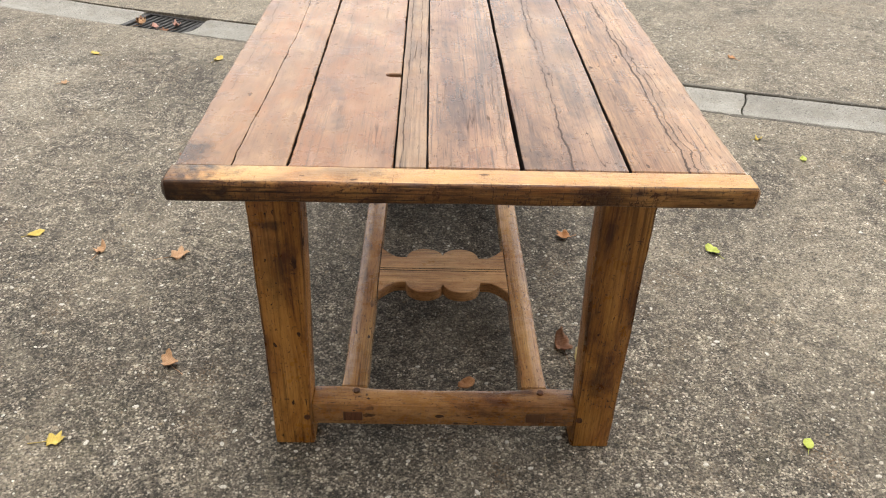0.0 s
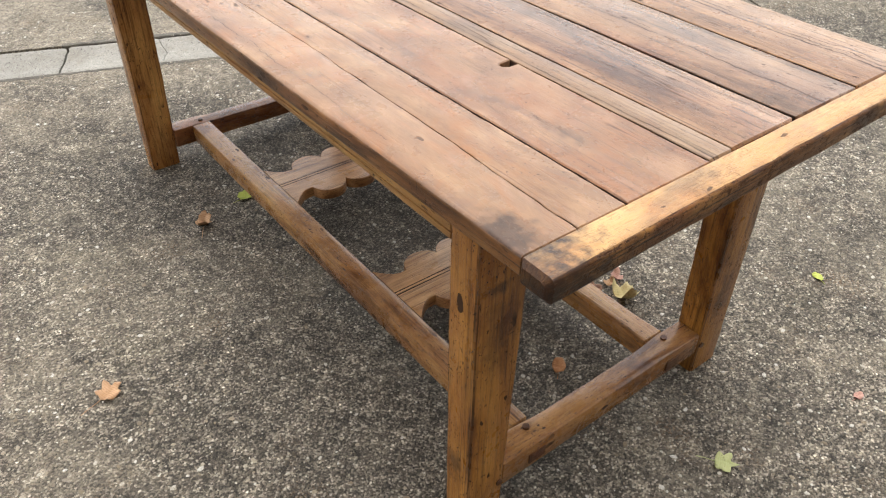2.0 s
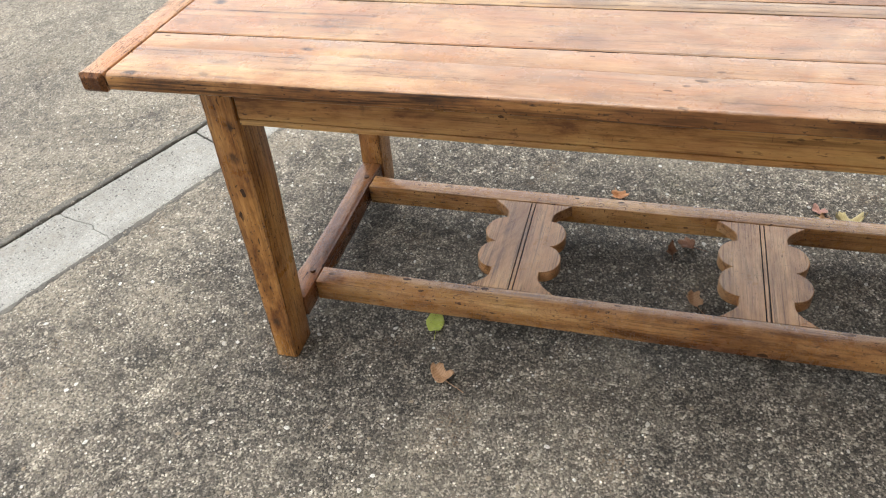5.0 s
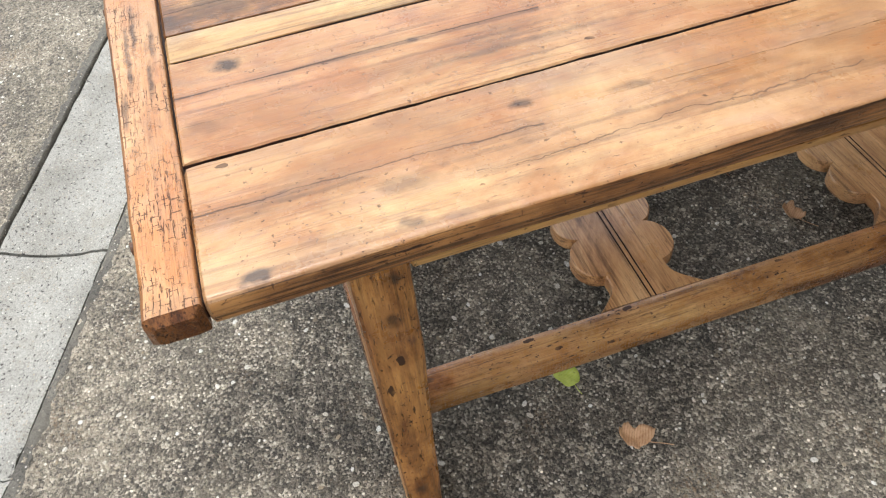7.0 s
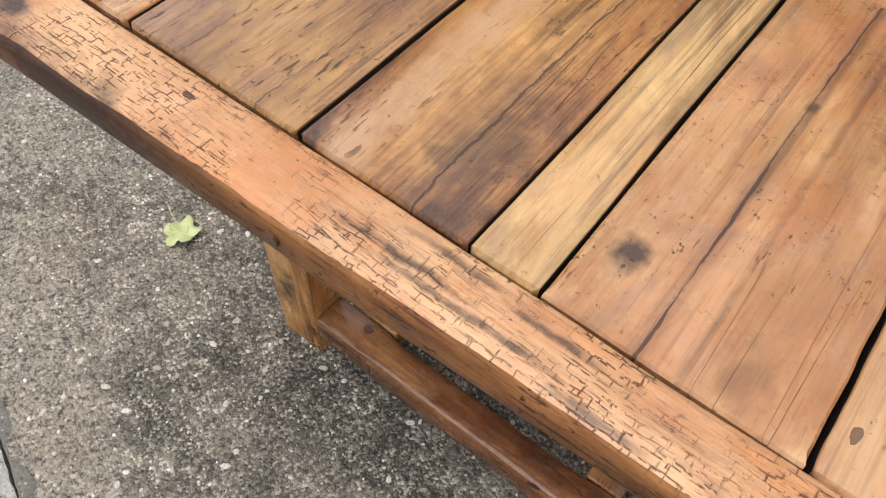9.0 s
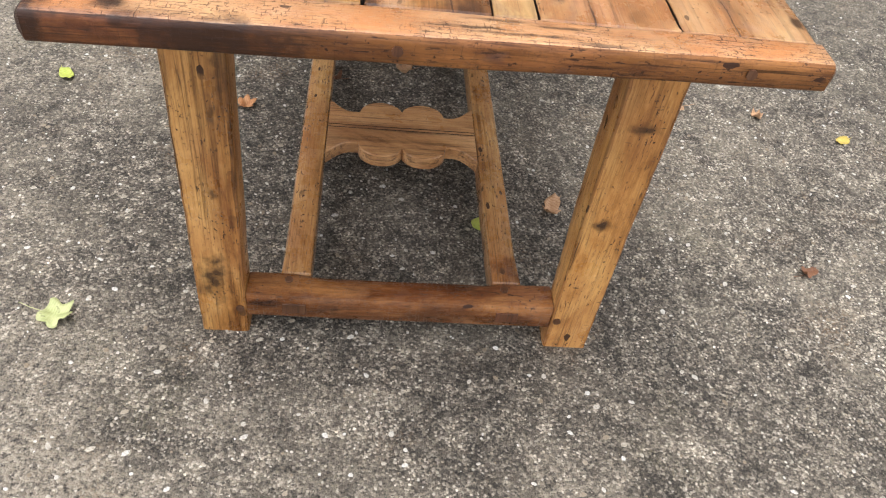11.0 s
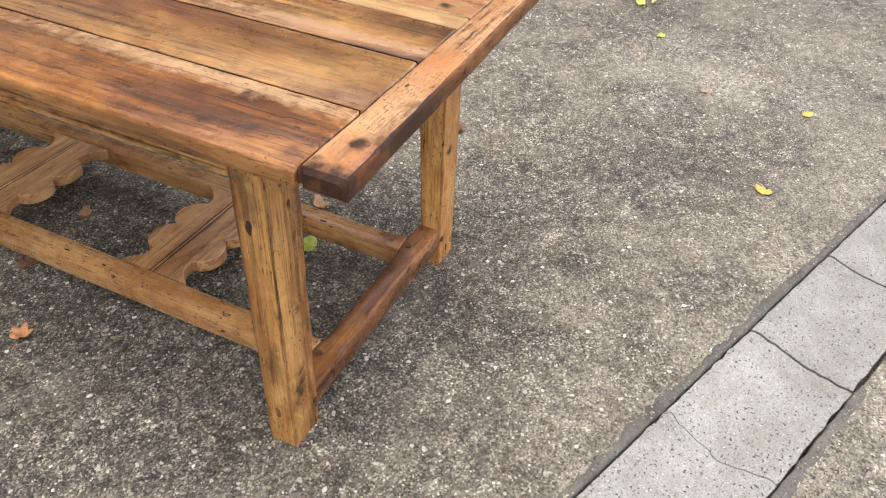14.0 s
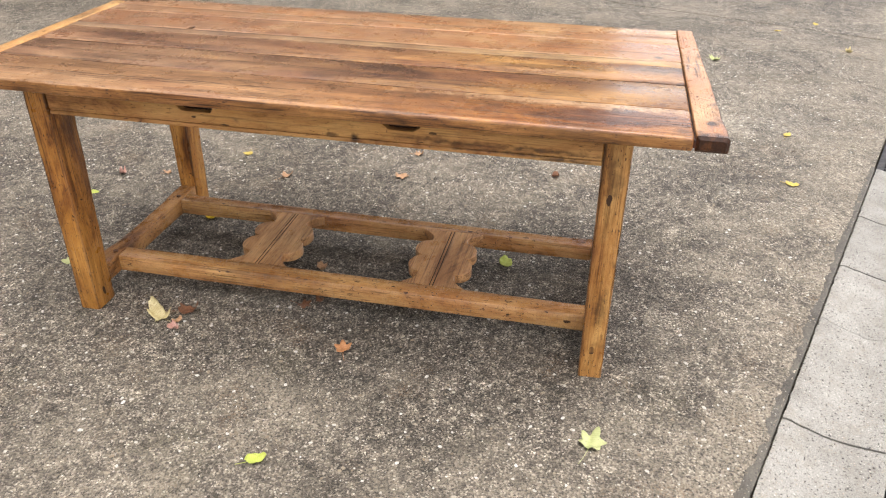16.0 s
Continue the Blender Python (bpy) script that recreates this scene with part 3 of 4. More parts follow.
# Cleat edges: dark handled wood with the outer faces' shade in its colour.
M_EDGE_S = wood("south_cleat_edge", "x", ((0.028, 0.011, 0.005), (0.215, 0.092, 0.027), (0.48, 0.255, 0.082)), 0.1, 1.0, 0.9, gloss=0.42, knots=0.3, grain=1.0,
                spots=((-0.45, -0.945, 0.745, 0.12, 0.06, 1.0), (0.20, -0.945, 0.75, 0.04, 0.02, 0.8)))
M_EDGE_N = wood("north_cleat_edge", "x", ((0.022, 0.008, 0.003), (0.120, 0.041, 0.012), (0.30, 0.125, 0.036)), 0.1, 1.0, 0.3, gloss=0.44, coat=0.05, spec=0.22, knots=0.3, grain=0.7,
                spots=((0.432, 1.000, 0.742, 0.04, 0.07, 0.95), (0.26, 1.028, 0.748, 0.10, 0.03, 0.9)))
M_PEG = wood("peg_oak", "z", ((0.05, 0.022, 0.012), (0.10, 0.045, 0.022), (0.16, 0.08, 0.04)), 0.2)
M_GROUND = exposed_aggregate()
M_CHIP = chip_stone()
M_CHANNEL = cast_concrete("channel_concrete", (0.210, 0.201, 0.176), (0.340, 0.329, 0.295))
# Near-black for joint faces, brace lines and added strips that replace shade.
M_GAP_BLACK = wood("gap_black", "y", ((0.008, 0.005, 0.004), (0.018, 0.010, 0.007), (0.035, 0.020, 0.012)), 0.1, gloss=0.7)
M_MORTAR = cast_concrete("mortar", (0.065, 0.060, 0.050), (0.165, 0.152, 0.126), 1.6)
M_IRON = cast_iron()
M_SKY_BLOCK = cast_concrete("sky_block_render", (0.12, 0.092, 0.070), (0.20, 0.158, 0.122), 0.2)


# ---- building helpers ----
def part(name, bm, material, parent=None, label="", smooth=False):
    me = bpy.data.meshes.new(name)
    bmesh.ops.recalc_face_normals(bm, faces=bm.faces)
    bm.to_mesh(me)
    bm.free()
    me.polygons.foreach_set("use_smooth", [True] * len(me.polygons))
    if not smooth:
        me.set_sharp_from_angle(angle=radians(32))
    me.materials.append(material)
    ob = new(name, me)
    if parent is not None:
        ob.parent = parent
    return tagged(ob, label)


def wob(a, seed, f=6.0):
    return noise.noise(Vector((a * f, seed * 3.17, seed * 1.31)))


def bar(bm, axis, a0, a1, n, rect, radii, segs=2, end=0.003):
    """A bar along an axis. rect(a) gives u0, u1, v0, v1 and radii(a) four corner radii, from u0 v0 round to u0 v1.
    Along x: u is y and v is z; along y: u is x and v is z; along z: u is x and v is y."""
    def place(a, u, v):
        return {"x": (a, u, v), "y": (u, a, v), "z": (u, v, a)}[axis]

    stations = [a0, a0 + end] + [a0 + end + (a1 - a0 - 2 * end) * i / n for i in range(1, n)] + [a1 - end, a1]
    rings = []
    for i, a in enumerate(stations):
        u0, u1, v0, v1 = rect(a)
        if i in (0, len(stations) - 1):
            u0, u1, v0, v1 = u0 + end, u1 - end, v0 + end, v1 - end
        ring = []
        for (cu, cv, su, sv, start), r in zip(((u0, v0, 1, 1, 180), (u1, v0, -1, 1, 270), (u1, v1, -1, -1, 0), (u0, v1, 1, -1, 90)), radii(a)):
            for k in range(segs + 1):
                t = radians(start + 90 * k / segs)
                ring.append(bm.verts.new(place(a, cu + su * r + r * math.cos(t), cv + sv * r + r * math.sin(t))))
        rings.append(ring)
    for p, q in zip(rings, rings[1:]):
        for i in range(len(p)):
            j = (i + 1) % len(p)
            bm.faces.new((p[i], p[j], q[j], q[i]))
    bm.faces.new(rings[0])
    bm.faces.new(rings[-1])
    return bm


def slab(bm, outline, z0, z1, edge=0.003):
    """An upright-sided board from an outline in the plan, its top arris eased."""
    n = len(outline)
    cx = sum(x for x, _ in outline) / n
    low = [bm.verts.new((x, y, z0)) for x, y in outline]
    mid = [bm.verts.new((x, y, z1 - edge)) for x, y in outline]
    top = []
    for i, (x, y) in enumerate(outline):
        (xa, ya), (xb, yb) = outline[i - 1], outline[(i + 1) % n]
        t = Vector((xb - xa, yb - ya)).normalized()
        top.append(bm.verts.new((x - t.y * edge, y + t.x * edge, z1)))
    for a, b in ((low, mid), (mid, top)):
        for i in range(n):
            j = (i + 1) % n
            bm.faces.new((a[i], a[j], b[j], b[i]))
    bm.faces.new(low)
    bm.faces.new(top)
    return bm


# ---- ground and drain channel ----
D, N = Vector((0.9364, -0.3510)), Vector((0.3510, 0.9364))
ORIGIN = Vector((0.403, 1.299))
WIDTH = 0.255


def world_xy(s, n):
    return ORIGIN + D * s + N * n


def ease(a, lo, hi):
    t = min(1.0, max(0.0, (a - lo) / (hi - lo)))
    return t * t * (3 - 2 * t)


def rise(x, y):
    """The lie of the land: level under the table, a little higher at the channel and to the east."""
    v = Vector((x, y)) - ORIGIN
    s, n = v.dot(D), v.dot(N)
    edge = 0.030 * ease(n, -0.95, -0.05) * ease(s, -2.6, -1.1)
    return (edge + 0.07 * ease(x, 0.35, 2.9) * ease(y, -1.4, 0.9)) * (1 - ease(abs(x), 8, 30))


def ground():
    cuts_s = [-300, -120, -50, -25, -15]
    cuts_s += [-10.2 - 0.05, -10.2 - 0.006, -10.2 - 0.004, -10.2 + 0.004, -10.2 + 0.006, -8, -6.5, -5.2]
    cuts_s += [-4.22 - 0.05, -4.22 - 0.007, -4.22 - 0.004, -4.22 + 0.004, -4.22 + 0.007, -4.22 + 0.05]
    cuts_s += [-3.6 + 0.1 * i for i in range(13)] + [-2.290, -2.280, -1.870, -1.860]
    cuts_s += [-1.75 + 0.1 * i for i in range(37)] + [2.0 - 0.05, 2.0 - 0.007, 2.0 - 0.004, 2.0 + 0.004, 2.0 + 0.007, 2.0 + 0.05]
    cuts_s += [2.2 + 0.2 * i for i in range(12)] + [5.2, 6.5, 8.1, 12, 20, 40, 100, 300]
    cuts_n = [-300, -100, -40, -20, -12, -8, -6, -5] + [-4.5 + 0.1 * i for i in range(44)] + [-0.12, -0.05, -0.008, -0.006]
    cuts_n += [WIDTH + 0.006, WIDTH + 0.008, WIDTH + 0.05, WIDTH + 0.12] + [0.5 + 0.15 * i for i in range(12)] + [2.6, 3.2, 4, 6, 9, 15, 40, 120, 300]
    bm = bmesh.new()
    rows = []
    for s in cuts_s:
        row = []
        for n in cuts_n:
            x, y = world_xy(s, n)
            z = rise(x, y)
            if -0.0065 < n < WIDTH + 0.0065:
                z -= 0.16 if -2.285 < s < -1.865 else 0.05
            elif min(abs(s - 2.0), abs(s + 4.22), abs(s + 10.2)) < 0.0045:
                z -= 0.014
            else:
                z += 0.0025 * noise.noise(Vector((x * 1.7, y * 1.7, 3.0)))
            row.append(bm.verts.new((x, y, z)))
        rows.append(row)
    for a, b in zip(rows, rows[1:]):
        for i in range(len(a) - 1):
            bm.faces.new((a[i], a[i + 1], b[i + 1], b[i]))
    ob = part("ground", bm, M_GROUND)
    return tagged(ob, "grey-brown exposed aggregate concrete driveway, worn and speckled", "ground", kind="structure")


ground()


def stone_chips():
    """Larger pale chips that stand a millimetre proud of the worn driveway."""
    rng = random.Random(77)
    verts, faces = [], []
    while len(verts) < 12 * 24000:
        x, y = rng.uniform(-3.4, 3.0), rng.uniform(-2.6, 2.2)
        v = Vector((x, y)) - ORIGIN
        n = v.dot(N)
        if -0.045 < n < WIDTH + 0.05 or min(abs(v.dot(D) - c) for c in (2.0, -4.22)) < 0.02:
            continue
        if noise.noise(Vector((x * 1.3, y * 1.3, 9.0))) + rng.uniform(-0.9, 0.5) > 0.15:
            continue
        z = rise(x, y) + 0.0025 * noise.noise(Vector((x * 1.7, y * 1.7, 3.0)))
        r = 0.0015 + 0.0050 * rng.random() ** 3.0
        turn, long = rng.random() * 6.28, rng.uniform(1.0, 1.7)
        k = len(verts)
        for f, h in ((1.0, -0.0012), (0.62, 0.0009 + 0.16 * r)):
            for i in range(6):
                a = i * math.pi / 3
                u, w = r * f * long * math.cos(a) * rng.uniform(0.75, 1.15), r * f * math.sin(a) * rng.uniform(0.75, 1.15)
                verts.append((x + u * math.cos(turn) - w * math.sin(turn), y + u * math.sin(turn) + w * math.cos(turn), z + h))
        for i in range(6):
            j = (i + 1) % 6
            faces.append((k + i, k + j, k + 6 + j, k + 6 + i))
        faces.append(tuple(range(k + 6, k + 12)))
    me = bpy.data.meshes.new("stone_chips")
    me.from_pydata(verts, [], faces)
    me.materials.append(M_CHIP)
    tagged(new("stone_chips", me), "pale washed stone chips set in the worn driveway", "gravel", kind="stuff")


stone_chips()


# Unseen walls, added to block low sky and darken reflections on the table top.
def sky_block(name, x0, x1, y0, y1, h):
    bm = bmesh.new()
    bmesh.ops.create_cube(bm, size=1, matrix=Matrix.Translation(((x0 + x1) / 2, (y0 + y1) / 2, h / 2)) @ Matrix.Diagonal((x1 - x0, y1 - y0, h, 1)))
    return tagged(part(name, bm, M_SKY_BLOCK), "unseen plain brown wall added to block low sky", "wall", kind="structure")


sky_block("wall_south", -9.3, 14, -7.8, -7.5, 9.0)
sky_block("wall_west", -9.3, -9.0, -7.5, 0.9, 9.0)

channel = tagged(new("drain_channel"), "shallow dished gutter of pale grey precast concrete blocks", "gutter", kind="structure")


def crack(f, at):
    return 0.55 * wob(f, at + 2, 2.2) + 0.18 * wob(f, at + 5, 11) + 0.10 * wob(f, at + 8, 29)


def channel_block(s0, s1, bend0=0.0, bend1=0.0):
    """One dished block; bend: how far an end wanders, for cracked ends."""
    bm = bmesh.new()
    k, m = max(4, int((s1 - s0) / 0.016)), 20
    grid = []
    for i in range(k + 1):
        row = []
        for j in range(m + 1):
            f = j / m
            n = WIDTH * f
            s = s0 + (s1 - s0) * i / k
            s += bend0 * crack(f, s0) * (1 - i / k) + bend1 * crack(f, s1) * (i / k)
            x, y = world_xy(s, n)
            if j in (0, m):
                n += (0.0030 * wob(s, 6 + j, 26) + 0.0030 * wob(s, 8 + j, 61) + 0.0020) * (-1 if j else 1)
                x, y = world_xy(s, n)
            dish = -0.017 * math.sin(math.pi * f) ** 1.2
            lip = -0.004 if j in (0, m) else 0.0
            tip = -0.004 if i in (0, k) else 0.0
            row.append(bm.verts.new((x, y, rise(x, y) + dish + lip + tip - 0.002)))
        grid.append(row)
    low = [[bm.verts.new((v.co.x, v.co.y, v.co.z - 0.045)) for v in row] for row in grid]
    for g in (grid, low):
        for i in range(k):
            for j in range(m):
                bm.faces.new((g[i][j], g[i][j + 1], g[i + 1][j + 1], g[i + 1][j]))
    rim = [(i, 0) for i in range(k)] + [(k, j) for j in range(m)] + [(i, m) for i in range(k, 0, -1)] + [(0, j) for j in range(m, 0, -1)]
    for (i, j), (p, q) in zip(rim, rim[1:] + rim[:1]):
        bm.faces.new((grid[i][j], grid[p][q], low[p][q], low[i][j]))
    return part("channel_block", bm, M_CHANNEL, channel)


GAP = 0.004
JOINTS = [-9.6, -8.68, -7.77, -6.85, -5.94, -5.02, -4.1, -3.19, -2.275]
for a, b in zip(JOINTS, JOINTS[1:]):
    channel_block(a + GAP, b - GAP)
for a, b, p, q in ((-1.875, -1.318, 0, 0.02), (-1.318, -0.888, 0.02, 0.03), (-0.888, -0.515, 0.03, 0.05), (-0.515, 0, 0.05, 0.012), (0, 0.890, 0.012, 0.02),
                   (0.890, 1.80, 0.02, 0), (1.80, 2.71, 0, 0), (2.71, 3.63, 0, 0), (3.63, 4.54, 0, 0), (4.54, 5.46, 0, 0), (5.46, 6.37, 0, 0)):
    thin = 0.0012 if -0.6 < a < -0.5 else GAP
    thin_b = 0.0012 if -0.6 < b < -0.5 else GAP
    channel_block(a + thin, b - thin_b, p, q)


def mortar_fillet(side, s0, s1, seed):
    """The ragged mortar bead along one edge of the channel; side: -1 towards the table, 1 away from it."""
    bm = bmesh.new()
    rows = []
    count = int((s1 - s0) / 0.008)
    base = 0.0 if side < 0 else WIDTH
    for i in range(count + 1):
        s = s0 + (s1 - s0) * i / count
        w = max(0.006, 0.022 + 0.012 * wob(s, seed, 5) + 0.011 * wob(s, seed + 4, 24) + 0.009 * wob(s, seed + 2, 55))
        rough = 0.0022 * wob(s, seed + 6, 50)
        inner = 0.0030 + 0.0022 * wob(s, seed + 1, 40) + 0.002 * wob(s, seed + 3, 90)
        row = []
        for n, h in ((0.006 + w, -0.003), (0.006 + w * 0.80, 0.0006 + rough), (0.006 + w * 0.45, 0.0018 - rough + 0.002 * wob(s, seed + 9, 17)), (inner + 0.003, 0.0012 - rough), (inner, -0.003), (inner - 0.0005, -0.030)):
            x, y = world_xy(s, base + side * n)
            row.append(bm.verts.new((x, y, rise(x, y) + h)))
        rows.append(row)
    for a, b in zip(rows, rows[1:]):
        for i in range(5):
            bm.faces.new((a[i], a[i + 1], b[i + 1], b[i]))
    return part("mortar_fillet", bm, M_MORTAR, channel, "ragged dark grey mortar bead")


mortar_fillet(-1, -1.86, 4.14, 5)
mortar_fillet(1, -0.9, 4.14, 15)


def oriented(bm, cs, cn, ls, ln, z0, z1, slant=0.0):
    """A box aligned with the channel; slant shifts its far end."""
    vs = []
    for z in (z0, z1):
        for s, n in ((-1, -1), (1, -1), (1, 1), (-1, 1)):
            x, y = world_xy(cs + s * ls / 2 + slant * n / 2, cn + n * ln / 2)
            vs.append(bm.verts.new((x, y, z)))
    for f in ((0, 1, 2, 3), (4, 5, 6, 7), (0, 1, 5, 4), (1, 2, 6, 5), (2, 3, 7, 6), (3, 0, 4, 7)):
        bm.faces.new([vs[i] for i in f])
    bmesh.ops.bevel(bm, geom=bm.edges[:], offset=0.0025, segments=1, affect="EDGES")
    return bm


def drain_grate():
    grate = tagged(new("drain_grate"), "dark cast iron gully grate with leaves caught in its slots", "drain grate")
    c, h = -2.075, 0.139
    for cs, cn, ls, ln in ((c, h - 0.125, 0.39, 0.03), (c, h + 0.125, 0.39, 0.03), (c - 0.180, h, 0.03, 0.22), (c + 0.180, h, 0.03, 0.22)):
        part("rim_bar", oriented(bmesh.new(), cs, cn, ls, ln, -0.05, -0.008), M_IRON, grate)
    for i in range(9):
        part("grate_bar", oriented(bmesh.new(), c - 0.135 + 0.034 * i, h, 0.017, 0.222, -0.045, -0.012, 0.012), M_IRON, grate)


drain_grate()

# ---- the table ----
def black_joint_faces(ob, lo=-0.44, hi=0.42):
    """Near-black on the board edges that face an open joint."""
    ob.data.materials.append(M_GAP_BLACK)
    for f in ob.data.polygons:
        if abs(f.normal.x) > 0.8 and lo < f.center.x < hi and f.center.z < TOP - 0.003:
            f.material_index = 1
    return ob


table = tagged(new("farmhouse_table"), "long antique honey-brown pine refectory table with worn waxed plank top", "table")


def lerp(a, b, y, y0=-0.895, y1=0.955):
    return a + (b - a) * (y - y0) / (y1 - y0)


def worn_shaded_faces(ob, material, facing):
    """A darker material on the faces picked by facing: handled wear and painted shade."""
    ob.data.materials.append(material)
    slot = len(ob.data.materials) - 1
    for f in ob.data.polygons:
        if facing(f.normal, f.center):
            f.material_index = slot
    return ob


def plank(xw, xe, gap_w, gap_e, seed, material, label="", rw=0.0018, re=0.0018):
    """One board of the top. xw, xe: edge at the south and the north end; gap: half the open joint there, likewise."""
    bm = bmesh.new()

    def rect(y):
        u0 = lerp(*xw, y) + lerp(*gap_w, y) + 0.0011 * wob(y, seed, 9)
        u1 = lerp(*xe, y) - lerp(*gap_e, y) + 0.0011 * wob(y, seed + 4, 9)
        return u0, u1, UNDER + 0.001 * wob(y, seed + 7, 3), TOP + 0.0012 * wob(y, seed + 2, 2.5)

    nick = lambda y, r: max(0.0012, r * (1 + 0.30 * wob(y, seed + 9, 12) + 0.30 * wob(y, seed + 12, 41)))
    bar(bm, "y", -0.893 + 0.003 * wob(1, seed), 0.953, 170, rect, lambda y: (0.002, 0.002, nick(y, re), nick(y, rw)), 3 if re > 0.005 else 2)
    ob = black_joint_faces(part("plank", bm, material, table, label))
    return worn_shaded_faces(ob, M_EDGE_Y, lambda n, c: n.x > 0.75) if re > 0.005 else ob


def board_with_split():
    """The west board, with a long open shake that closes towards the north."""
    bm = bmesh.new()

    def split(y):
        return lerp(-0.362, -0.352, y) + 0.006 * wob(y, 21, 3) + 0.0022 * wob(y, 22, 14) + 0.0016 * wob(y, 23, 38)

    def half(y):
        return 0.0009 * max(0.0, 1 - (y + 0.895) / 1.45) * (0.8 + 0.9 * wob(y, 24, 40)) + 0.00005

    def west(y):
        return (lerp(-0.449, -0.463, y) + 0.0025 * wob(y, 31, 4), split(y) - half(y), UNDER, TOP + 0.001 * wob(y, 6, 2.5))

    def east(y):
        return (split(y) + half(y), lerp(-0.277, -0.2935, y) - lerp(0.0018, 0.0020, y) + 0.0008 * wob(y, 33, 9) + 0.0014 * wob(y, 34, 45), UNDER, TOP + 0.001 * wob(y, 6, 2.5))

    r = lambda y: 0.0014 * max(0.0, 1 - (y + 0.895) / 1.45) + 0.0001
    bar(bm, "y", -0.8985, 0.953, 170, west, lambda y: (0.006, r(y), r(y), 0.0065 + 0.0022 * wob(y, 35, 11) + 0.0022 * wob(y, 36, 39)), 3)
    bar(bm, "y", -0.8980, 0.953, 200, east, lambda y: (r(y), 0.002, 0.003, r(y)), 3)
    ob = black_joint_faces(part("plank", bm, M_WEST, table, "edge board with a long open split"))
    return worn_shaded_faces(ob, M_EDGE_Y, lambda n, c: n.x < -0.75 and c.x < -0.43)


def board_with_hole():
    """The board beside the narrow one, with a small mortise broken out of its edge."""
    bm = bmesh.new()
    y0, y1 = -0.8965, 0.953
    left, right = [], []
    for i in range(201):
        y = y0 + (y1 - y0) * i / 200
        left.append((lerp(-0.277, -0.2935, y) + lerp(0.0018, 0.0020, y) + 0.0008 * wob(y, 41, 9) + 0.0012 * wob(y, 43, 45), y))
        right.append((lerp(-0.1145, -0.1215, y) - 0.0016 + 0.0009 * wob(y, 42, 9), y))
    edge = lerp(-0.1145, -0.1215, -0.51) - 0.0014
    hole = [(edge, -0.522), (edge - 0.020, -0.521), (edge - 0.028, -0.516), (edge - 0.029, -0.508), (edge - 0.022, -0.503), (edge, -0.502)]
    east = [p for p in right if p[1] < -0.53] + hole + [p for p in right if p[1] > -0.495]
    slab(bm, left[:1] + [(east[0][0], y0)] + east[1:] + left[::-1][:-1], UNDER, TOP, 0.002)
    return black_joint_faces(part("plank", bm, M_SECOND, table, "board with a small mortise hole in its edge"))


board_with_split()
board_with_hole()
plank((-0.1145, -0.1215), (-0.064, -0.0675), (0.0013, 0.0016), (0.0016, 0.0014), 3, M_STRIP, "narrow pale infill strip")
plank((-0.064, -0.0675), (0.083, 0.080), (0.0016, 0.0014), (0.0034, 0.0022), 11, M_MIDDLE)
plank((0.083, 0.080), (0.250, 0.260), (0.0034, 0.0022), (0.0026, 0.0020), 17, M_DARK, "dark stained board")
plank((0.250, 0.260), (0.434, 0.432), (0.0026, 0.0020), (0.0, 0.0), 23, M_EAST, re=0.010)


def joint_backings():
    """Near-black strips added under the open joints in place of shade."""
    for xs, xn in ((-0.277, -0.2935), (-0.1145, -0.1215), (-0.064, -0.0675), (0.083, 0.080), (0.250, 0.260)):
        bm = bmesh.new()
        bar(bm, "y", -0.88, 0.94, 6, lambda y: (lerp(xs, xn, y) - 0.014, lerp(xs, xn, y) + 0.014, UNDER - 0.006, UNDER - 0.0005), lambda y: (0.001,) * 4, 1)
        part("joint_batten", bm, M_GAP_BLACK, table)


joint_backings()


def end_backings():
    """Near-black strips added between the boards and end cleats in place of shade."""
    for y, x0, x1 in ((-0.8955, -0.440, 0.428), (0.9548, -0.458, 0.424)):
        bm = bmesh.new()
        bar(bm, "x", x0, x1, 4, lambda x: (y - 0.0034, y + 0.0034 + 0.004 * max(0.0, x if y > 0 else 0.0), UNDER + 0.004, TOP - 0.008), lambda x: (0.0005,) * 4, 1)
        part("joint_batten", bm, M_GAP_BLACK, table)


end_backings()


def cleat(y0, y1, x0, x1, seed, skew, material, label):
    bm = bmesh.new()
    outer_first = y0 < 0

    def rect(x):
        a = y0 + skew * x + 0.0014 * wob(x, seed, 11)
        b = y1 + (0.004 if outer_first else 0.028) * x + 0.0014 * wob(x, seed + 5, 11)
        return a, b, UNDER - 0.003 + 0.0015 * wob(x, seed + 3, 9), TOP + 0.001 + 0.001 * wob(x, seed + 8, 7)

    big, small = 0.009, 0.0025
    worn = lambda x: big + 0.003 * wob(x, seed, 17) + 0.0018 * wob(x, seed + 1, 52)
    bar(bm, "x", x0, x1, 110, rect, lambda x: (0.005, 0.003, small, worn(x)) if outer_first else (0.003, 0.005, worn(x), small), 3, 0.007)
    ob = part("breadboard_end", bm, material, table, label)
    return worn_shaded_faces(ob, M_EDGE_S if outer_first else M_EDGE_N, lambda n, c: (n.y < -0.6 if outer_first else n.y > 0.4) or abs(n.x) > 0.6)


cleat(-0.945, -0.8965, -0.456, 0.440, 51, 0.010, M_END_S, "golden worn end cleat with a blackened corner")
north_end = cleat(0.9565, 1.0165, -0.470, 0.428, 61, 0.004, M_END_N, "crazed reddish end cleat with dark corners")


def face_peg(x, y, z, r, parent):
    pb = bmesh.new()
    bmesh.ops.create_cone(pb, cap_ends=True, segments=12, radius1=r, radius2=r * 0.9, depth=0.006,
                          matrix=Matrix.Translation((x, y, z)) @ Matrix.Rotation(radians(90), 4, "X"))
    part("peg", pb, M_PEG, parent)


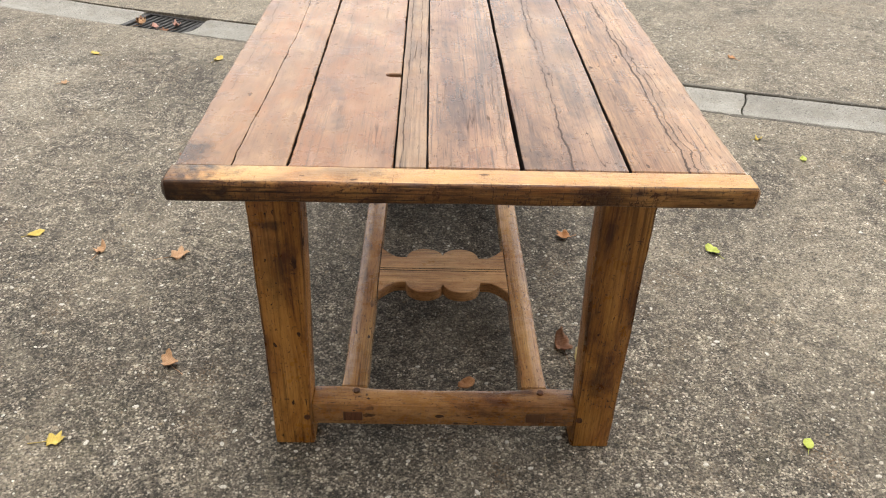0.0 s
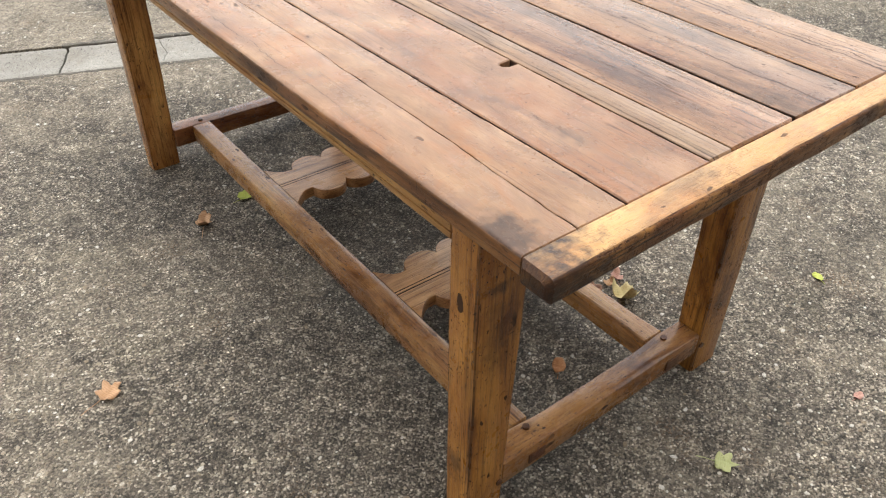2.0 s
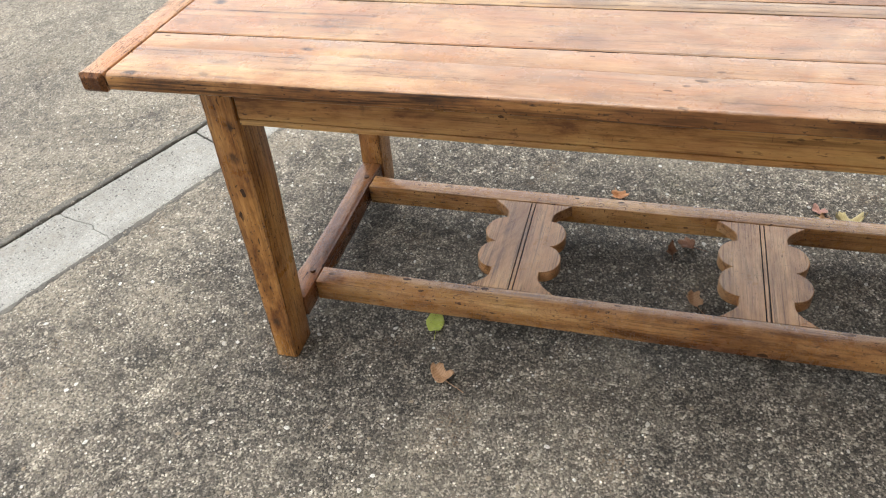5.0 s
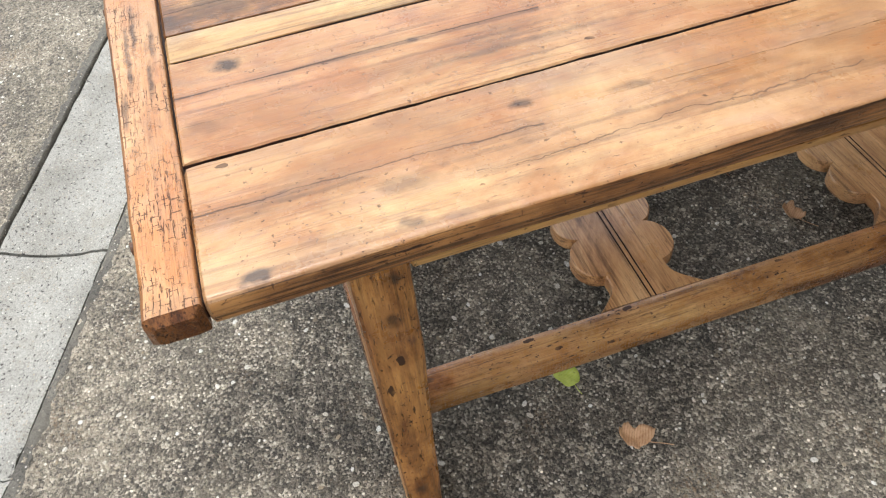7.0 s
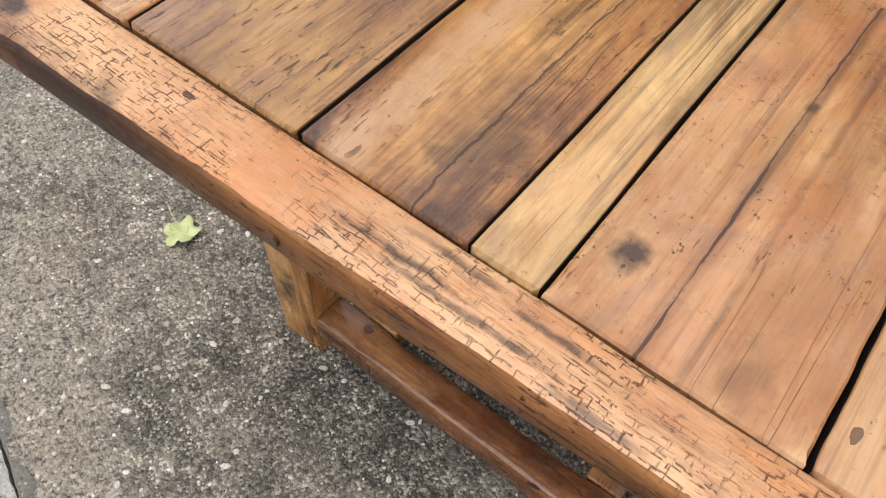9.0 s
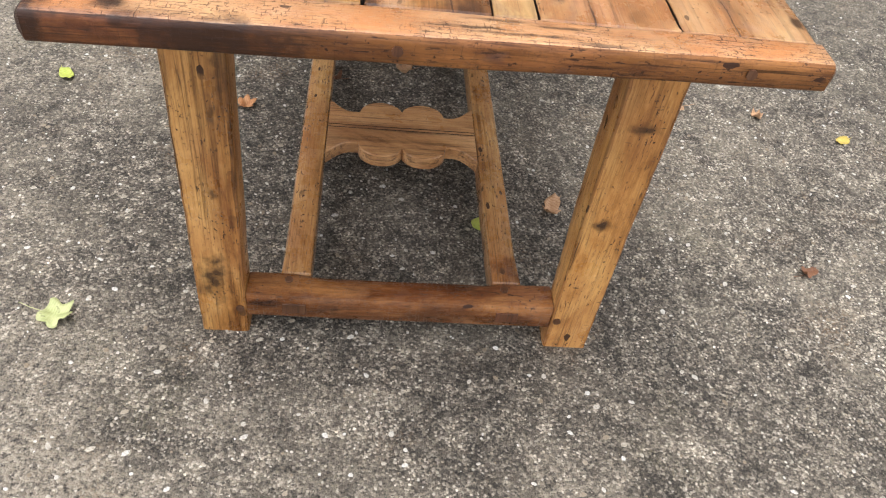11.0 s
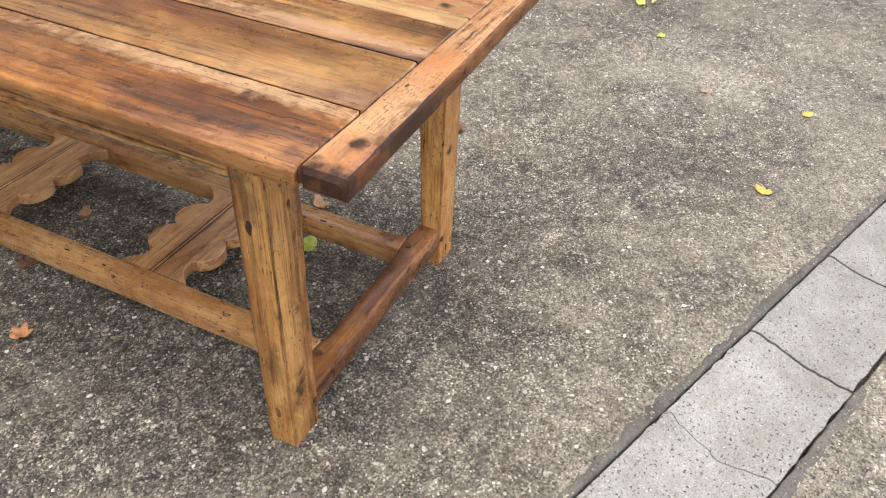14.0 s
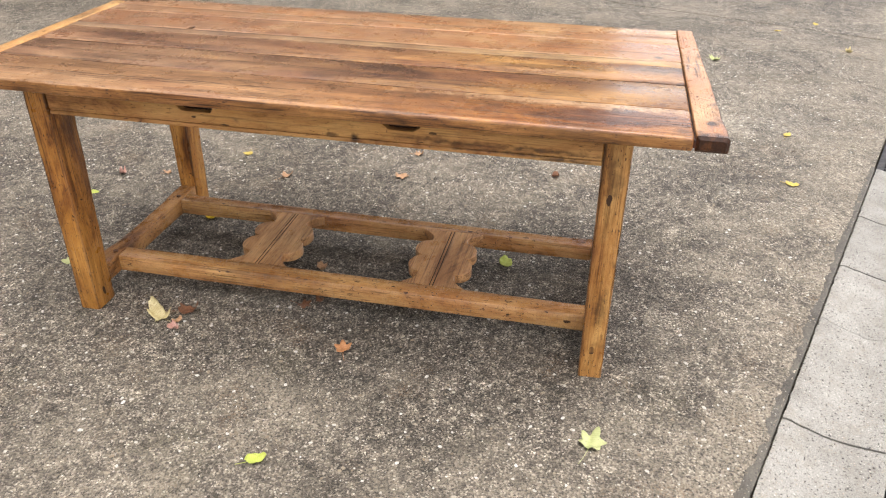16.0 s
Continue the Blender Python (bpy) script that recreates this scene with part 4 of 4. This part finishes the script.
for x in (0.04, -0.365):
    face_peg(x, 1.0170 + 0.028 * x, 0.750, 0.0065, north_end)


def leg(sx, sy, seed):
    """A square leg, a little narrower at the foot. sx, sy: which corner."""
    bm = bmesh.new()
    ox = -0.387 if sx < 0 else 0.351
    oy = -0.759 if sy < 0 else 0.836

    def rect(z):
        w = 0.085 + (0.014 if sy < 0 else 0.005) * ease(z, 0.05, 0.65) + 0.001 * wob(z, seed, 8)
        d = 0.063 + 0.003 * ease(z, 0.05, 0.65) - (0.010 * (1 - ease(z, 0.0, 0.5)) if sx < 0 < sy else 0) + 0.001 * wob(z, seed + 3, 8)
        x = ox + 0.0015 * wob(z, seed + 5, 5)
        y = oy + 0.0015 * wob(z, seed + 6, 5)
        return (x, x + w, y, y + d) if (sx < 0 and sy < 0) else (x - w, x, y, y + d) if sy < 0 else (x, x + w, y - d, y) if sx < 0 else (x - w, x, y - d, y)

    bar(bm, "z", 0.0, UNDER, 70, rect, lambda z: tuple(max(0.0022, 0.0050 + 0.0024 * wob(z, seed + i, 12) + 0.0022 * wob(z, seed + 11 + i, 37)) for i in range(4)), 2, 0.004)
    ob = part("leg", bm, M_LEG, table)
    worn_shaded_faces(ob, M_EDGE_Z, lambda n, c: min(abs(n.x), abs(n.y)) > 0.30)
    # the peg that pins the stretcher
    pb = bmesh.new()
    px = ox + (0.074 if sx < 0 else -0.074)
    py = oy - 0.0005 if sy < 0 else oy + 0.0005
    bmesh.ops.create_cone(pb, cap_ends=True, segments=12, radius1=0.0075, radius2=0.0068, depth=0.006,
                          matrix=Matrix.Translation((px, py, 0.085)) @ Matrix.Rotation(radians(90), 4, "X"))
    part("peg", pb, M_PEG, ob)
    return ob


for i, (sx, sy) in enumerate(((-1, -1), (1, -1), (-1, 1), (1, 1))):
    leg(sx, sy, 70 + 9 * i)


def apron(x0, x1, z0, seed, slots=()):
    """A long side rail with a scratched bead along its lower edge."""
    bm = bmesh.new()
    west = x0 < 0
    y0, y1 = -0.692, 0.769

    def rect(y):
        return x0 + 0.001 * wob(y, seed, 4), x1 + 0.001 * wob(y, seed + 1, 4), z0 + 0.013, top(y)

    def top(y):
        return UNDER - 0.0005 - max([0.0] + [0.047 * ease(y, a, a + 0.055) * (1 - ease(y, b - 0.030, b)) for a, b in slots])

    bar(bm, "y", y0, y1, 90, rect, lambda y: (0.001, 0.001, 0.002, 0.002), 1)

    def bead(y):
        a, b, _, _ = rect(y)
        return a - 0.0008, b + 0.0008, z0 + 0.0015 * wob(y, seed + 4, 5), z0 + 0.0115
    bar(bm, "y", y0, y1, 40, bead, lambda y: (0.003, 0.003, 0.003, 0.003), 2)
    return part("apron", bm, M_APRON, table)


apron(-0.383, -0.360, 0.634, 101)
apron(0.325, 0.348, 0.643, 105, ((-0.35, -0.19), (0.20, 0.35)))


# Added blocks stand in for the dark space behind the apron slots.
for y0, y1 in ((-0.36, -0.18), (0.19, 0.36)):
    block = bmesh.new()
    bar(block, "y", y0, y1, 4, lambda y: (0.296, 0.322, 0.655, UNDER - 0.001), lambda y: (0.001,) * 4, 1)
    part("drawer_block", block, M_GAP_BLACK, table, "near-black block added to keep an apron slot dark")


def end_stretcher(y0, y1, seed):
    bm = bmesh.new()

    def rect(x):
        return y0 + 0.001 * wob(x, seed, 6), y1 + 0.001 * wob(x, seed + 2, 6), 0.061 + 0.0015 * wob(x, seed + 4, 6), 0.120 - 0.003 * (1 - ease(abs(x + 0.018), 0.12, 0.2)) + 0.0012 * wob(x, seed + 5, 8)

    def radii(x):
        c = 0.005 + 0.009 * (1 - ease(abs(x + 0.018), 0.15, 0.21))
        c += 0.0025 * wob(x, seed + 7, 21)
        return 0.003, 0.003, c, c

    bar(bm, "x", -0.303, 0.268, 40, rect, radii, 2)
    ob = part("end_stretcher", bm, M_RAIL_X, table)
    face = y0 - 0.0006 if y0 < 0 else y1 + 0.0006
    for x in (-0.215, 0.181):
        tb = bmesh.new()
        bar(tb, "x", x - 0.021, x + 0.021, 2, lambda a: (face - 0.002, face + 0.002, 0.075, 0.099), lambda a: (0.0006,) * 4, 1, 0.001)
        part("tenon", tb, M_PEG, ob, "dark end of a through tenon")
        pb = bmesh.new()
        yc = (y0 + y1) / 2 + (0.012 if y0 < 0 else -0.010)
        bmesh.ops.create_cone(pb, cap_ends=True, segments=12, radius1=0.0080, radius2=0.0070, depth=0.008,
                              matrix=Matrix.Translation((x + (0.006 if x < 0 else 0.012), yc, 0.1205)))
        part("peg", pb, M_PEG, ob)
    return ob


end_stretcher(-0.757, -0.699, 111)
end_stretcher(0.777, 0.834, 121)


def long_stretcher(x0, x1, seed):
    bm = bmesh.new()

    def rect(y):
        return x0 + 0.001 * wob(y, seed, 4), x1 + 0.001 * wob(y, seed + 2, 4), 0.064 + 0.0015 * wob(y, seed + 4, 5), 0.119 + 0.0012 * wob(y, seed + 5, 6)

    outer = lambda y: 0.004 + 0.011 * ease(abs(y - 0.04), 0.745, 0.66)
    bar(bm, "y", -0.6985, 0.7765, 60, rect, lambda y: (0.003, 0.003, 0.0035, outer(y)) if x0 < 0 else (0.003, 0.003, outer(y), 0.0035), 2)
    return part("long_stretcher", bm, M_RAIL_Y, table)


long_stretcher(-0.244, -0.188, 131)
long_stretcher(0.154, 0.210, 141)


def scallop(f):
    """Half the width of the brace along its length, f from 0 to 1: a flared end, a scoop, two round lobes and a nick between."""
    g = min(f, 1 - f) * 0.341
    if g < 0.073:
        return 0.101 - 0.043 * math.sin(math.pi / 2 * min(1.0, g / 0.055))
    t = (g - 0.122) / 0.050
    return 0.058 + 0.043 * math.sqrt(max(0.0, 1 - min(1.0, t * t)))


def brace(yc, seed):
    bm = bmesh.new()
    x0, x1 = -0.1862, 0.1522
    steps = [i / 96 for i in range(97)]
    south = [(x0 + (x1 - x0) * f, yc - scallop(f) + 0.0015 * wob(f, seed, 5)) for f in steps]
    north = [(x0 + (x1 - x0) * f, yc + scallop(f) + 0.0015 * wob(f, seed + 3, 5)) for f in reversed(steps)]
    z0, z1, e = 0.088, 0.1175, 0.002
    # halves split along two scratched lines
    lines = (yc - 0.006, yc - 0.001, yc + 0.004, yc + 0.009)
    cols = []
    for (xs, ys), (xn, yn) in zip(south, reversed(north)):
        prof = [(ys, z0), (ys, z1 - e), (ys + e, z1), (lines[0] - 0.0014, z1), (lines[0], z1 - 0.0030), (lines[0] + 0.0014, z1),
                (lines[2] - 0.0014, z1), (lines[2], z1 - 0.0030), (lines[2] + 0.0014, z1), (yn - e, z1), (yn, z1 - e), (yn, z0)]
        cols.append([bm.verts.new((xs, y, z)) for y, z in prof])
    for a, b in zip(cols, cols[1:]):
        for i in range(len(a)):
            j = (i + 1) % len(a)
            bm.faces.new((a[i], a[j], b[j], b[i]))
    bm.faces.new(cols[0])
    bm.faces.new(cols[-1])
    ob = part("scalloped_brace", bm, M_BRACE, table, "flat brace with scalloped edges and two scratched lines")
    return worn_shaded_faces(ob, M_GAP_BLACK, lambda n, c: n.z > 0.1 and 0.2 < abs(n.y) < 0.97 and abs(c.y - yc) < 0.02)


brace(-0.248, 151)
brace(0.314, 161)

# ---- fallen leaves ----
SKINS = {
    "tan": leaf_skin("leaf_tan", (0.36, 0.20, 0.095), (0.58, 0.37, 0.215), (0.22, 0.10, 0.04)),
    "brown": leaf_skin("leaf_brown", (0.13, 0.058, 0.030), (0.27, 0.125, 0.062), (0.09, 0.04, 0.02)),
    "orange": leaf_skin("leaf_orange", (0.36, 0.155, 0.055), (0.55, 0.28, 0.125), (0.24, 0.09, 0.03)),
    "yellow": leaf_skin("leaf_yellow", (0.46, 0.32, 0.055), (0.62, 0.49, 0.13), (0.38, 0.30, 0.05)),
    "cream": leaf_skin("leaf_cream", (0.47, 0.38, 0.17), (0.66, 0.58, 0.33), (0.36, 0.27, 0.11)),
    "lime": leaf_skin("leaf_lime", (0.33, 0.40, 0.050), (0.50, 0.55, 0.11), (0.45, 0.47, 0.20)),
    "pale_green": leaf_skin("leaf_pale_green", (0.32, 0.36, 0.13), (0.50, 0.52, 0.25), (0.50, 0.52, 0.30)),
    "pink": leaf_skin("leaf_pink", (0.40, 0.20, 0.15), (0.58, 0.37, 0.30), (0.30, 0.13, 0.10)),
    "gold": leaf_skin("leaf_gold", (0.55, 0.36, 0.01), (0.72, 0.52, 0.02), (0.42, 0.26, 0.01)),
}
LOOK = {"tan": "dry tan", "brown": "dark brown", "orange": "orange-brown", "yellow": "yellow", "cream": "pale cream-yellow",
        "lime": "yellow-green", "pale_green": "pale green", "pink": "pinkish brown", "gold": "bright yellow"}
FORM = {"maple": "lobed leaf lying on the driveway", "oval": "small oval leaf lying on the driveway", "curled": "curled dry leaf lying on the driveway", "round": "heart-shaped leaf lying on the driveway"}


def leaf_radius(form, a, rng):
    if form == "round":
        d = (a + 2 * math.pi) % (2 * math.pi) - math.pi
        return (0.86 - 0.30 * math.exp(-(d / 0.30) ** 2) + 0.14 * max(0.0, math.cos(a)) ** 6) * (0.95 + 0.08 * rng.random())
    if form == "curled":
        return (0.72 + 0.16 * math.cos(2 * a) + 0.10 * math.cos(3 * a + 0.7) + 0.06 * math.cos(7 * a)) * (0.90 + 0.16 * rng.random())
    if form == "oval":
        return 1 / math.sqrt((math.cos(a) / 1.0) ** 2 + (math.sin(a) / 0.62) ** 2)
    lobes = ((0, 1.0, 0.50), (60, 0.92, 0.46), (-60, 0.92, 0.46), (122, 0.74, 0.46), (-122, 0.74, 0.46))
    r = 0.50
    for c, h, w in lobes:
        d = (a - radians(c) + math.pi) % (2 * math.pi) - math.pi
        r = max(r, 0.50 + (h - 0.50) * max(0.0, 1 - abs(d) / w) ** 0.75)
    return r * (0.92 + 0.10 * rng.random())


def fallen_leaf(x, y, size, form, skin, turn, seed, on="driveway", bed=None):
    rng = random.Random(seed)
    bm = bmesh.new()
    count = 40
    size *= 1.18
    half = size / 2
    curl = {"maple": 0.55, "oval": 0.28, "curled": 1.25, "round": 0.35}[form] * (0.7 + 0.6 * rng.random())
    dirn = rng.random() * 6.28
    rim = [leaf_radius(form, 2 * math.pi * i / count, rng) for i in range(count)]
    if form == "curled":
        rim = [r * (1 + 0.45 * noise.noise(Vector((1.5 * math.cos(2 * math.pi * i / count) + seed, 1.5 * math.sin(2 * math.pi * i / count), 0.5)))) for i, r in enumerate(rim)]

    def lift(u, v):
        along = u * math.cos(dirn) + v * math.sin(dirn)
        across = -u * math.sin(dirn) + v * math.cos(dirn)
        z = curl * (0.75 * along * along + 0.30 * abs(across) ** 1.5) + 0.22 * noise.noise(Vector((u * 2.4 + seed, v * 2.4, 0.3)))
        return z * half

    layers = []
    low = 9.0
    for f in (0.0, 0.35, 0.7, 1.0):
        ring = []
        for i in range(count):
            a = 2 * math.pi * i / count
            r = rim[i] * f if f > 0.5 else (0.45 * rim[i] + 0.3) * f
            u, v = r * math.cos(a), r * math.sin(a)
            pull = 1 - 0.22 * curl * r * r
            z = lift(u, v)
            low = min(low, z)
            ring.append((u * half * pull, v * half * pull, z))
            if f == 0:
                break
        layers.append(ring)
    for side, off in ((1, 0.0006), (-1, 0.0)):
        vs = [[bm.verts.new((p, q, r - low + off + 0.001)) for p, q, r in ring] for ring in layers]
        for i in range(count):
            j = (i + 1) % count
            bm.faces.new((vs[0][0], vs[1][i], vs[1][j]))
            for a, b in ((1, 2), (2, 3)):
                bm.faces.new((vs[a][i], vs[b][i], vs[b][j], vs[a][j]))
        if side == 1:
            upper = vs[3]
        else:
            for i in range(count):
                j = (i + 1) % count
                bm.faces.new((upper[i], vs[3][i], vs[3][j], upper[j]))
    ob = part("fallen_leaf", bm, SKINS[skin], smooth=True)
    z = rise(x, y) + 0.0025 * noise.noise(Vector((x * 1.7, y * 1.7, 3.0)))
    ob.matrix_basis = pose(x, y, z - 0.0005 if bed is None else bed, 0, 0, turn)
    tagged(ob, LOOK[skin] + " " + FORM[form].replace("driveway", on), "leaf", "fallen leaves")
    sb = bmesh.new()
    length = size * (0.35 + 0.3 * rng.random())
    bar(sb, "x", -half * 0.5 - length, -half * 0.28, 5, lambda a: (-0.0007 + 0.004 * wob(a, seed, 30), 0.0007 + 0.004 * wob(a, seed, 30), 0.0012, 0.0026), lambda a: (0.0004,) * 4, 1, 0.0003)
    part("stalk", sb, SKINS[skin], ob)
    return ob


LEAVES = [
    (-0.805, -0.036, 0.070, "maple", "tan", 20), (-1.042, -0.018, 0.050, "curled", "tan", 80), (-1.270, 0.070, 0.046, "oval", "yellow", 30),
    (-0.697, -0.507, 0.058, "curled", "tan", 140), (-0.875, -0.762, 0.052, "maple", "yellow", 10), (-0.378, 0.433, 0.062, "curled", "tan", 60),
    (-0.215, 0.493, 0.062, "oval", "lime", 15), (0.374, 0.104, 0.062, "maple", "orange", 200), (0.827, 0.036, 0.048, "oval", "lime", 120),
    (0.345, -0.492, 0.098, "curled", "cream", 250), (0.296, -0.425, 0.074, "curled", "brown", 100), (0.385, -0.428, 0.046, "curled", "pink", 60), (0.352, -0.435, 0.040, "curled", "tan", 170), (0.041, -0.567, 0.044, "oval", "orange", 40),
    (0.119, -0.957, 0.060, "maple", "pale_green", 300), (0.662, -1.038, 0.060, "maple", "pale_green", 210), (0.510, -1.028, 0.026, "oval", "pink", 0),
    (0.812, -0.745, 0.032, "oval", "lime", 70), (-0.297, -0.643, 0.056, "round", "gold", 0), (-0.033, -0.109, 0.060, "curled", "tan", 35),
    (0.185, -0.090, 0.056, "maple", "brown", 75), (0.150, -0.050, 0.040, "curled", "brown", 10), (-0.954, 0.598, 0.048, "curled", "brown", 200),
    (-1.055, 1.558, 0.050, "oval", "yellow", 60), (-1.660, 1.637, 0.044, "oval", "yellow", 150), (-1.665, 1.276, 0.044, "maple", "tan", 20),
    (-1.540, 0.300, 0.036, "curled", "cream", 90), (-2.395, 0.850, 0.060, "oval", "lime", 20), (-2.430, 0.905, 0.036, "curled", "cream", 20),
    (-2.083, 1.016, 0.044, "oval", "lime", 170), (-2.886, 1.406, 0.085, "curled", "pale_green", 45), (-3.260, 2.260, 0.060, "curled", "cream", 60),
    (-3.950, 2.190, 0.050, "oval", "yellow", 10), (-3.700, 1.900, 0.040, "oval", "yellow", 100),
    (0.617, 0.823, 0.082, "maple", "pale_green", 160), (-0.561, -1.186, 0.052, "curled", "pink", 30), (-0.375, -1.206, 0.044, "oval", "lime", 110),
    (-0.531, -1.369, 0.052, "oval", "lime", 20), (-0.610, -1.005, 0.040, "curled", "tan", 110),
    (1.215, 0.760, 0.036, "curled", "yellow", 10), (1.330, 0.600, 0.034, "oval", "lime", 70), (1.560, 0.430, 0.040, "curled", "tan", 40),
    (1.400, 1.650, 0.045, "maple", "orange", 130),
]
for i, row in enumerate(LEAVES):
    fallen_leaf(*row, 400 + i)
fallen_leaf(1.04, 1.17, 0.050, "oval", "yellow", 40, 501, "concrete drain channel", rise(1.04, 1.17) - 0.019)
for i, (x, y, size, form, skin, turn) in enumerate(((-1.60, 2.13, 0.070, "curled", "tan", 30), (-1.52, 2.10, 0.060, "curled", "pink", 120), (-1.45, 2.05, 0.055, "maple", "brown", 200),
                                                   (-1.41, 2.12, 0.060, "curled", "pink", 280), (-1.64, 2.22, 0.050, "curled", "brown", 75))):
    fallen_leaf(x, y, size, form, skin, turn, 520 + i, "iron drain grate", -0.0105)
